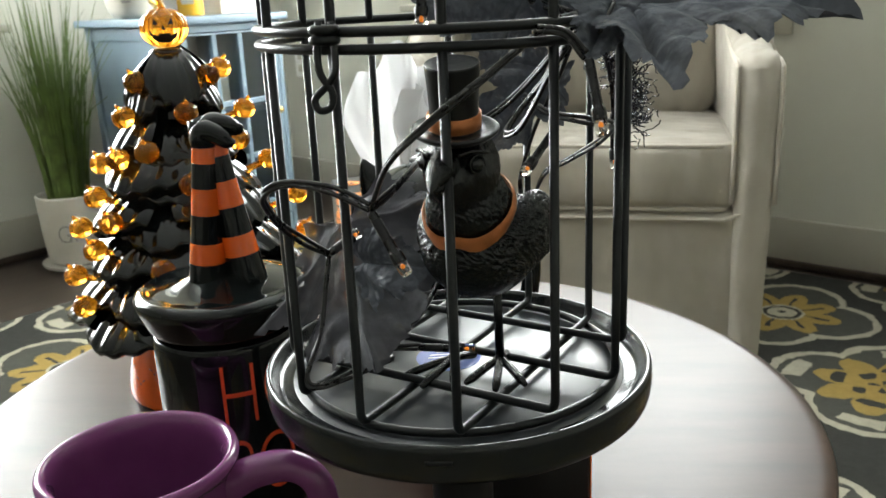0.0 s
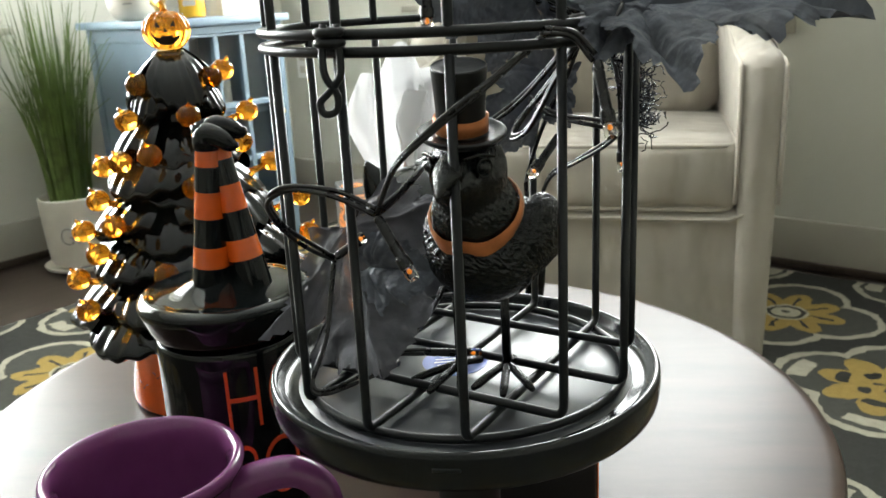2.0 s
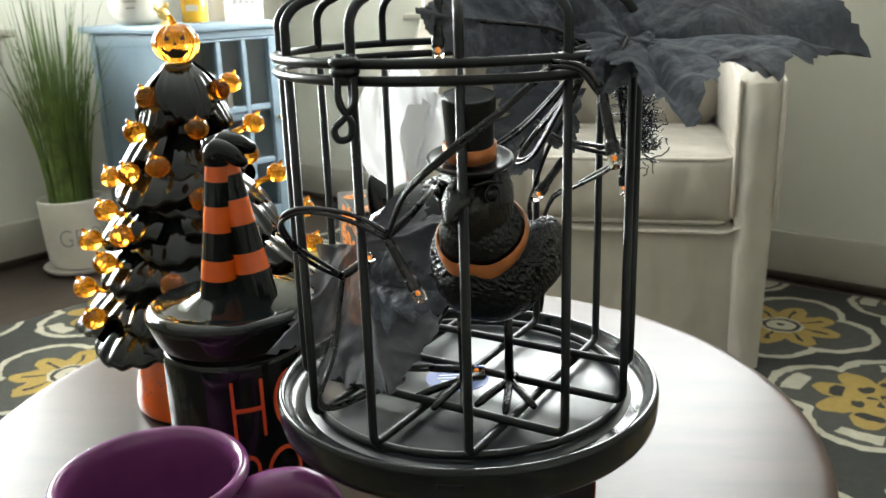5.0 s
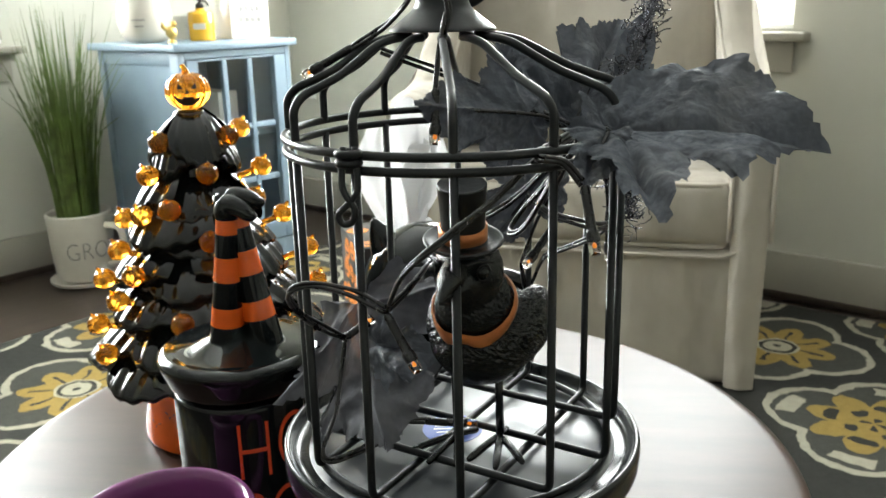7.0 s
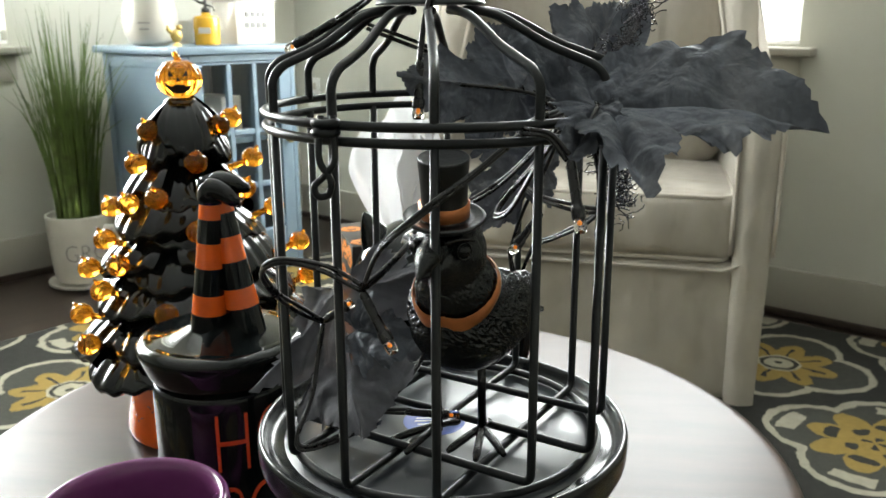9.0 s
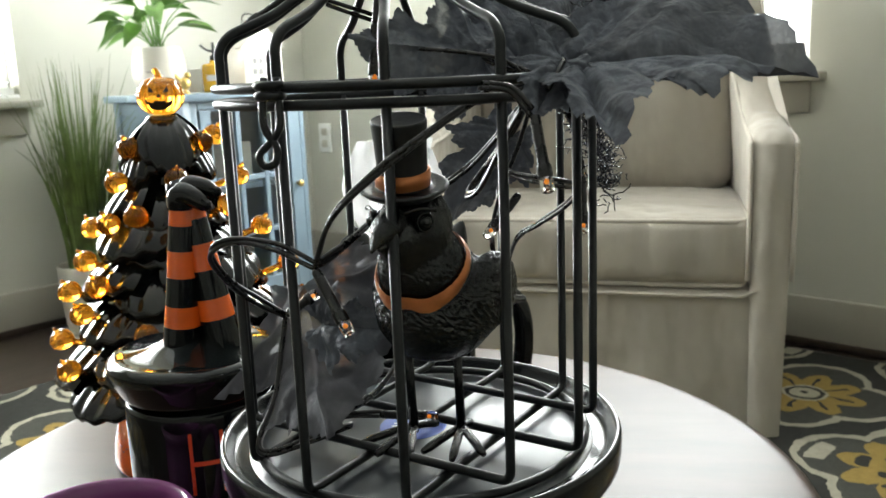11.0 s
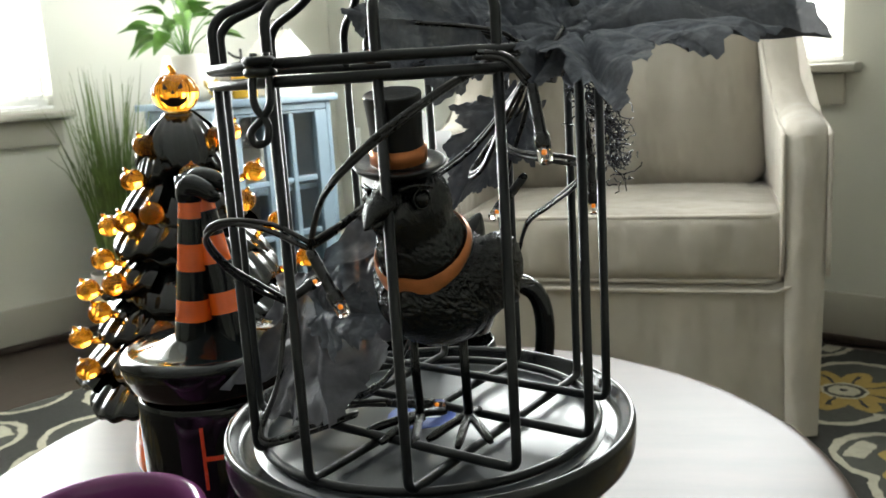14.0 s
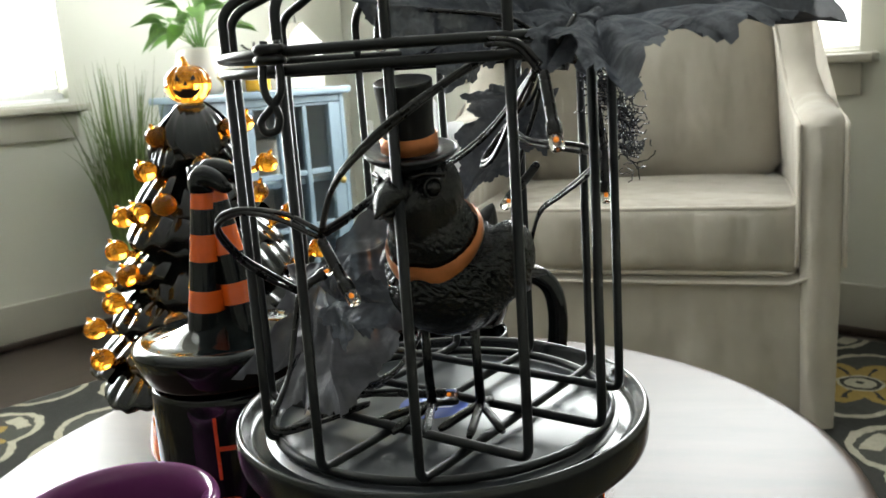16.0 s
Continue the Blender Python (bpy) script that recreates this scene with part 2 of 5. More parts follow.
BLACK_GLAZE = surface("black_glaze", (0.0055, 0.0072, 0.0075), 0.06, vary=0.2, scale=30, grain=90, bump_by=0.0, coat=0.0, rough_vary=0.03, distance=0.001, spec=0.36)
TREE_GLAZE = surface("black_ribbed_glaze", (0.0055, 0.0072, 0.0075), 0.10, vary=0.2, scale=30, grain=90, bump_by=0.0, coat=0.0, rough_vary=0.04, distance=0.001, spec=0.42)
ORANGE_GLAZE = surface("orange_glaze", (0.82, 0.125, 0.010), 0.14, vary=0.08, scale=60, grain=120, bump_by=0.05, coat=0.6, rough_vary=0.04)
RED_INK = surface("orange_red_lettering", (0.80, 0.085, 0.025), 0.25, vary=0.08, bump_by=0.0, coat=0.4)
PURPLE = surface("purple_glaze", (0.175, 0.048, 0.150), 0.20, vary=0.10, scale=30, grain=220, bump_by=0.1, coat=0.0)
BLACK_METAL = surface("black_enamelled_steel", (0.0095, 0.0112, 0.0125), 0.34, vary=0.15, scale=120, grain=700, bump_by=0.12, rough_vary=0.06, coat=0.0, spec=0.34)
BLACK_PLATE = surface("black_metal_tray", (0.022, 0.0275, 0.033), 0.36, vary=0.15, scale=40, grain=500, bump_by=0.008, coat=0.0, rough_vary=0.03, spec=1.0)
TRAY_RIM = surface("black_enamelled_tray_rim", (0.0085, 0.0105, 0.0120), 0.22, vary=0.15, scale=60, grain=500, bump_by=0.01, rough_vary=0.05, spec=0.45)
BLACK_CABLE = surface("black_cable", (0.010, 0.010, 0.011), 0.28, vary=0.1, scale=90, bump_by=0.05)
RESIN = feathered("black_painted_resin")
FELT = surface("black_hat_paint", (0.005, 0.0062, 0.0072), 0.34, vary=0.2, scale=200, grain=500, bump_by=0.25)
COPPER = surface("copper_paint", (0.56, 0.195, 0.066), 0.32, metal=0.55, vary=0.18, scale=120, grain=300, bump_by=0.2)
AMBER = milky_plastic("amber_plastic", (1.0, 0.44, 0.04), 0.09)
CLEAR_PLASTIC = glass("clear_plastic", (0.95, 0.93, 0.88), 0.04, 1.45)
AMBER_CHIP = surface("amber_led_chip", (0.9, 0.35, 0.02), 0.3, bump_by=0)
chip = AMBER_CHIP.node_tree.nodes["Principled BSDF"]
chip.inputs["Emission Color"].default_value, chip.inputs["Emission Strength"].default_value = (1.0, 0.24, 0.015, 1), 0.45
PRINT_BLACK = surface("black_print", (0.010, 0.008, 0.006), 0.4, bump_by=0)
LEAF = cloth("black_leaf_fabric", (0.090, 0.099, 0.120), 0, 0.45, 0.5, 0.6, 0.05, wrinkle=0.010, sheer=0.03, twist=0.0, wrinkle_scale=150, sheen=0.0, spec=0.22, mottle=50)
SHEER_LEAF = cloth("sheer_black_leaf_fabric", (0.085, 0.085, 0.097), 0, 0.45, 0.5, 0.6, 0.10, wrinkle=0.005, sheer=0.12, twist=0.0, wrinkle_scale=120, sheen=0.0, spec=0.12, mottle=50)
GLITTER = surface("black_glitter", (0.13, 0.13, 0.15), 0.25, metal=0.75, vary=0.5, scale=700, grain=1500, bump_by=0.9, distance=0.001)
STICKER = surface("blue_sticker", (0.05, 0.10, 0.42), 0.35, vary=0.1, scale=80, bump_by=0.02)
WHITE_INK = surface("pale_print", (0.62, 0.66, 0.75), 0.5, bump_by=0)
GREEN = surface("house_plant_leaf", (0.085, 0.19, 0.028), 0.4, vary=0.3, scale=40, grain=160, bump_by=0.15)
GRASS = surface("grass_blades", (0.092, 0.140, 0.030), 0.5, vary=0.5, scale=25, grain=200, bump_by=0.1)
TISSUE = cloth("white_tissue", (0.74, 0.74, 0.75), 1500, 0.02, 0.2, 0.95, 0.35)
BOX_BLACK = surface("black_carton", (0.016, 0.015, 0.015), 0.4, vary=0.1, bump_by=0.02)
BOX_ORANGE = surface("orange_carton_print", (0.72, 0.22, 0.02), 0.42, vary=0.12, scale=150, bump_by=0.02)
GOLD = surface("gilt_metal", (0.45, 0.32, 0.10), 0.35, metal=0.7, vary=0.25, scale=150, bump_by=0.1)
YELLOW_GLASS = surface("yellow_glazed_bottle", (0.72, 0.40, 0.03), 0.2, vary=0.08, scale=30, bump_by=0.03, coat=0.5)
BLIND = cloth("white_blind_slat", (0.80, 0.80, 0.78), 0, 0.02, 0.05, 0.6, translucent=0.55, sheen=0.0)
PAPER = surface("card_paper", (0.62, 0.60, 0.54), 0.7, vary=0.05, bump_by=0.03)


# ---------------------------------------------------------------- mesh helpers
def part(name, bm, material, parent=None, label="", smooth=True, m=None):
    me = bpy.data.meshes.new(name)
    bmesh.ops.recalc_face_normals(bm, faces=bm.faces)
    bm.to_mesh(me)
    bm.free()
    if smooth:
        me.polygons.foreach_set("use_smooth", [True] * len(me.polygons))
        if smooth == "angle":
            me.set_sharp_from_angle(angle=radians(38))
    me.materials.append(material)
    ob = new(name, me)
    if parent is not None:
        ob.parent = parent
    if m is not None:
        ob.matrix_basis = m
    return tagged(ob, label)


def thing(name, m, label, category, group="", kind=""):
    ob = new(name)
    ob.empty_display_size = 0.05
    ob.matrix_basis = m
    return tagged(ob, label, category, group, kind)


def box(x0, x1, y0, y1, z0, z1, bevel=0.0, segs=2, bm=None):
    fresh = bmesh.new()
    bmesh.ops.create_cube(fresh, size=1)
    for v in fresh.verts:
        v.co = Vector((x0 + (v.co.x + 0.5) * (x1 - x0), y0 + (v.co.y + 0.5) * (y1 - y0), z0 + (v.co.z + 0.5) * (z1 - z0)))
    if bevel:
        bmesh.ops.bevel(fresh, geom=fresh.edges[:], offset=bevel, segments=segs, affect="EDGES", profile=0.5)
    return join(bm, fresh)


def join(bm, extra):
    if bm is None:
        return extra
    me = bpy.data.meshes.new("tmp")
    extra.to_mesh(me)
    extra.free()
    bm.from_mesh(me)
    bpy.data.meshes.remove(me)
    return bm


def lathe(profile, segs=48, bm=None, m=None, wobble=None):
    """Turns a list of (radius, height) round z; a radius of 0 closes the end."""
    bm = bm or bmesh.new()
    rings = []
    for r, z in profile:
        if r <= 1e-6:
            rings.append([bm.verts.new((0, 0, z))])
            continue
        ring = []
        for i in range(segs):
            a = 2 * math.pi * i / segs
            k = wobble(a, z) if wobble else 1.0
            ring.append(bm.verts.new((r * k * math.cos(a), r * k * math.sin(a), z)))
        rings.append(ring)
    for a, b in zip(rings, rings[1:]):
        for i in range(segs):
            j = (i + 1) % segs
            if len(a) == 1 and len(b) == 1:
                continue
            if len(a) == 1:
                bm.faces.new((a[0], b[j], b[i]))
            elif len(b) == 1:
                bm.faces.new((a[i], a[j], b[0]))
            else:
                bm.faces.new((a[i], a[j], b[j], b[i]))
    if m is not None:
        fresh = {v for ring in rings for v in ring}
        for v in fresh:
            v.co = m @ v.co
    return bm


def rounded(profile, by=0.3):
    """Cuts the corners of a profile twice, so that a lathe reads as soft."""
    for _ in range(2):
        out = [profile[0]]
        for a, b in zip(profile, profile[1:]):
            out.append((a[0] + (b[0] - a[0]) * by, a[1] + (b[1] - a[1]) * by))
            out.append((b[0] - (b[0] - a[0]) * by, b[1] - (b[1] - a[1]) * by))
        out.append(profile[-1])
        profile = out
    return profile


def spline(points, steps=8, closed=False):
    pts = [Vector(p) for p in points]
    n = len(pts)
    out = []
    last = n if closed else n - 1
    for i in range(last):
        p0 = pts[(i - 1) % n] if closed or i else pts[0] * 2 - pts[1]
        p1, p2 = pts[i], pts[(i + 1) % n]
        p3 = pts[(i + 2) % n] if closed or i + 2 < n else p2 * 2 - p1
        for s in range(steps):
            t = s / steps
            out.append(0.5 * ((2 * p1) + (p2 - p0) * t + (2 * p0 - 5 * p1 + 4 * p2 - p3) * t * t + (3 * p1 - p0 - 3 * p2 + p3) * t ** 3))
    if not closed:
        out.append(pts[-1])
    return out


def tube(points, radius, segs=8, closed=False, bm=None, ends=True):
    """A round bar swept along points; radius is a number or one for each point."""
    bm = bm or bmesh.new()
    pts = [Vector(p) for p in points]
    n = len(pts)
    rad = radius if isinstance(radius, (list, tuple)) else [radius] * n
    rings, side = [], None
    for i, p in enumerate(pts):
        a = pts[(i - 1) % n] if closed or i else p
        b = pts[(i + 1) % n] if closed or i < n - 1 else p
        d = (b - a).normalized()
        if side is None:
            side = d.cross(Vector((0.13, 0.27, 1)))
            if side.length < 1e-3:
                side = d.cross(Vector((1, 0, 0)))
        side = (side - d * side.dot(d)).normalized()
        up = d.cross(side)
        rings.append([bm.verts.new(p + rad[i] * (math.cos(2 * math.pi * k / segs) * side + math.sin(2 * math.pi * k / segs) * up)) for k in range(segs)])
    for i in range(n if closed else n - 1):
        a, b = rings[i], rings[(i + 1) % n]
        shift = 0
        if closed and i == n - 1:
            shift = min(range(segs), key=lambda s: (a[0].co - b[s].co).length)
        for k in range(segs):
            bm.faces.new((a[k], a[(k + 1) % segs], b[(k + 1 + shift) % segs], b[(k + shift) % segs]))
    if ends and not closed:
        bm.faces.new(rings[0][::-1])
        bm.faces.new(rings[-1])
    return bm


def corner_path(points, radius=0.006, steps=4):
    """A polyline whose inner corners are rounded."""
    pts = [Vector(p) for p in points]
    out = [pts[0]]
    for a, b, c in zip(pts, pts[1:], pts[2:]):
        u, w = (a - b), (c - b)
        k = min(radius, u.length * 0.45, w.length * 0.45)
        s, e = b + u.normalized() * k, b + w.normalized() * k
        for i in range(steps + 1):
            t = i / steps
            out.append((1 - t) ** 2 * s + 2 * t * (1 - t) * b + t * t * e)
    out.append(pts[-1])
    return out


def ball(r, m=None, u=20, v=12, bm=None, squash=None):
    fresh = bmesh.new()
    bmesh.ops.create_uvsphere(fresh, u_segments=u, v_segments=v, radius=r)
    for q in fresh.verts:
        if squash:
            q.co = squash(q.co)
        if m is not None:
            q.co = m @ q.co
    return join(bm, fresh)


def writing(body, size, stretch, bend_r, m, name, material, parent, thin=-0.012, label=""):
    """Letters of the built-in font, laid on a cylinder of radius bend_r round local z (0: flat)."""
    cu = bpy.data.curves.new("letters", "FONT")
    cu.body, cu.size, cu.extrude, cu.offset, cu.align_x = body, 1.0, 0.01, thin, "LEFT"
    ob = bpy.data.objects.new("letters", cu)
    scene.collection.objects.link(ob)
    bpy.context.view_layer.update()
    me = bpy.data.meshes.new_from_object(ob.evaluated_get(bpy.context.evaluated_depsgraph_get()))
    bpy.data.objects.remove(ob)
    bm = bmesh.new()
    bm.from_mesh(me)
    bpy.data.meshes.remove(me)
    bmesh.ops.triangulate(bm, faces=bm.faces[:])
    bmesh.ops.subdivide_edges(bm, edges=[e for e in bm.edges if e.calc_length() > 0.15], cuts=2)
    for v in bm.verts:
        x, y, z = v.co.x * size, v.co.y * size * stretch, v.co.z * size
        if bend_r:
            a = x / bend_r
            v.co = Vector(((bend_r + z + 0.0003) * math.sin(a), -(bend_r + z + 0.0003) * math.cos(a), y))
        else:
            v.co = Vector((x, -z, y))
    return part(name, bm, material, parent, label, smooth=False, m=m)


# ================================================================ the room
def room():
    t = 0.14

    def solid(name, boxes, material, kind="structure", label="", category="wall"):
        bm = None
        for b in boxes:
            bm = box(*b, bm=bm)
        ob = part(name, bm, material, None, label, smooth=False, m=ROOM)
        return tagged(ob, label, category, kind=kind)

    X1, Y1, H = 5.4, -6.0, 2.6
    a, b, lo, hi = WIN_L
    solid("wall_west", [(-t, 0, Y1, a, 0, H), (-t, 0, b, t, 0, H), (-t, 0, a, b, 0, lo), (-t, 0, a, b, hi, H)], WALL, label="pale grey-green painted wall with a window opening")
    a, b, lo, hi = WIN_R
    solid("wall_north", [(0, a, 0, t, 0, H), (b, X1, 0, t, 0, H), (a, b, 0, t, 0, lo), (a, b, 0, t, hi, H)], WALL, label="pale grey-green painted wall with a window opening")
    solid("wall_east", [(X1, X1 + t, Y1, t, 0, H)], WALL, label="plain pale painted wall")
    solid("wall_south", [(-t, X1 + t, Y1 - t, Y1, 0, H)], WALL, label="plain pale painted wall")
    solid("floor", [(-t, X1 + t, Y1 - t, t, -0.1, 0)], FLOOR, label="dark brown wooden floor", category="floor")
    solid("ceiling", [(-t, X1 + t, Y1 - t, t, H, H + 0.1)], CEIL, label="white painted ceiling", category="ceiling")
    bm = box(0, 0.016, Y1, -0.016, 0, 0.136, 0.004)
    tagged(part("baseboard", bm, TRIM, None, smooth="angle", m=ROOM), "greige painted wooden baseboard along the wall", "baseboard", kind="structure")
    bm = box(0, X1, -0.016, 0, 0, 0.136, 0.004)
    tagged(part("baseboard", bm, TRIM, None, smooth="angle", m=ROOM), "greige painted wooden baseboard along the wall", "baseboard", kind="structure")

    for b in ((0.0162, 0.031, Y1, -0.031, 0, 0.024, 0.006), (0.0162, X1, -0.031, -0.0162, 0, 0.024, 0.006)):
        tagged(part("trim", box(*b), FLOOR, None, smooth="angle", m=ROOM), "dark wooden shoe moulding along the baseboard", "moulding", kind="structure")

    def window(name, m, w, blinds):
        """Local x along the wall, -y into the room, z up from the sill."""
        h = 2.15 - 0.74
        win = thing(name, m, "white framed window with a greige sill, overexposed daylight outside", "window", kind="structure")
        part("window_sill", box(-0.048, w + 0.048, -0.055, 0.0, -0.030, -0.006, 0.006, 3), TRIM, win, "greige painted sill board", smooth="angle")
        part("apron", box(-0.010, w + 0.010, -0.016, 0.0, -0.112, -0.032, 0.003), TRIM, win, "greige painted apron board", smooth="angle")
        part("sill_liner", box(0.001, w - 0.001, 0.002, 0.13, 0.001, 0.012), WHITE_TRIM, win, smooth=False)
        for x0, x1 in ((0.001, 0.045), (w - 0.045, w - 0.001), (w / 2 - 0.02, w / 2 + 0.02)):
            part("stile", box(x0, x1, 0.07, 0.11, 0.013, h - 0.001, 0.003), WHITE_TRIM, win, smooth="angle")
        for z0, z1 in ((0.014, 0.07), (h / 2 - 0.02, h / 2 + 0.02), (h - 0.05, h - 0.002)):
            part("rail", box(0.046, w / 2 - 0.021, 0.072, 0.108, z0, z1, 0.003), WHITE_TRIM, win, smooth="angle")
            part("rail", box(w / 2 + 0.021, w - 0.046, 0.072, 0.108, z0, z1, 0.003), WHITE_TRIM, win, smooth="angle")
        if blinds:
            n = 24
            fresh = box(0.012, w - 0.012, -0.022, 0.022, -0.0012, 0.0012)
            me = bpy.data.meshes.new("slat")
            fresh.to_mesh(me)
            fresh.free()
            me.materials.append(BLIND)
            for i in range(n):
                s = new("slat", me)
                s.parent = win
                s.matrix_basis = pose(0, 0.035, 0.05 + i * (h - 0.08) / n, -8, 0, 0)
            for x in (0.10, w - 0.10, w * 0.36, w * 0.68):
                part("ladder_tape", box(x - 0.012, x + 0.012, 0.006, 0.0072, 0.03, h - 0.03), BLIND, win, smooth=False)
            part("bottom_rail", box(0.012, w - 0.012, 0.012, 0.058, 0.013, 0.032, 0.003), BLIND, win, smooth="angle")

    window("window_1", ROOM @ pose(0, WIN_L[0], 0.74, 0, 0, 90), WIN_L[1] - WIN_L[0], True)
    window("window_2", ROOM @ pose(WIN_R[0], 0, 0.74), WIN_R[1] - WIN_R[0], False)


def wall_outlet():
    o = thing("wall_outlet", ROOM @ pose(0.106, -0.0005, 0.525), "pale plastic wall outlet plate with two sockets", "outlet")
    part("plate", box(-0.036, 0.036, -0.006, 0.0, -0.058, 0.058, 0.002), WHITE_TRIM, o, smooth="angle")
    for z in (-0.024, 0.024):
        part("socket", box(-0.017, 0.017, -0.0085, -0.0062, z - 0.014, z + 0.014, 0.001), CREAM, o, smooth="angle")


def daylight_backdrops():
    """Overexposed daylight beyond both windows."""
    glow, nt, p = nodes_of("bright_overcast_daylight")
    p.inputs["Base Color"].default_value = (0.8, 0.8, 0.8, 1)
    p.inputs["Emission Color"].default_value, p.inputs["Emission Strength"].default_value = (0.96, 1.0, 1.0, 1), 2.5
    for b in ((-0.64, -0.62, -3.4, -0.5, 0.2, 3.0), (0.1, 3.4, 0.62, 0.64, 0.2, 3.0)):
        tagged(part("backdrop", box(*b), glow, None, smooth=False, m=ROOM), "plain bright daylight outside the window", "backdrop", kind="structure")


def rug():
    bm = box(0.0, 2.9, -3.0, 0, 0.0, 0.012, 0.005, 2)
    ob = part("rug", bm, RUG, None, smooth="angle", m=ROOM @ pose(0.575, -0.085, 0.001))
    tagged(ob, "grey woven rug with a cream lattice and yellow flowers", "rug")


# ================================================================ large furniture
def coffee_table():
    th = thing("coffee_table", pose(0.009, 0.881, 0), "round dark walnut coffee table with a polished top", "table")
    R = 0.366
    part("tabletop", lathe(rounded([(0, TABLE_Z - 0.034), (R - 0.03, TABLE_Z - 0.034), (R, TABLE_Z - 0.022), (R, TABLE_Z - 0.004), (R - 0.006, TABLE_Z), (R - 0.02, TABLE_Z), (0, TABLE_Z)], 0.25), 120), TABLE, th, smooth="angle")
    part("apron", lathe([(0.27, TABLE_Z - 0.09), (0.28, TABLE_Z - 0.09), (0.28, TABLE_Z - 0.035), (0.27, TABLE_Z - 0.035)], 80), TABLE, th, smooth="angle")
    for a in (45, 135, 225, 315):
        c, s = math.cos(radians(a)), math.sin(radians(a))
        part("leg", tube([(0.25 * c, 0.25 * s, TABLE_Z - 0.036), (0.27 * c, 0.27 * s, 0.2), (0.29 * c, 0.29 * s, 0.014)], [0.022, 0.018, 0.013], 14), TABLE, th)


def soft_box(x0, x1, y0, y1, z0, z1, r, puff=0.0, cuts=7, bm=None, seed=0.0):
    """A cushion: rounded box whose faces swell and crease a little."""
    fresh = box(x0, x1, y0, y1, z0, z1)
    bmesh.ops.bevel(fresh, geom=fresh.edges[:], offset=r, segments=4, affect="EDGES", profile=0.5)
    bmesh.ops.subdivide_edges(fresh, edges=[e for e in fresh.edges if e.calc_length() > 3 * r], cuts=cuts, use_grid_fill=True)
    cx, cy, cz = (x0 + x1) / 2, (y0 + y1) / 2, (z0 + z1) / 2
    for v in fresh.verts:
        u = Vector(((v.co.x - cx) / (x1 - x0) * 2, (v.co.y - cy) / (y1 - y0) * 2, (v.co.z - cz) / (z1 - z0) * 2))
        f = [max(0.0, 1 - abs(c) ** 3) for c in u]
        n = noise.noise(Vector((v.co.x * 5 + seed, v.co.y * 5, v.co.z * 5)))
        v.co += Vector((u.x * f[1] * f[2], u.y * f[0] * f[2], u.z * f[0] * f[1])) * (puff * (1 + 0.6 * n))
    return join(bm, fresh)


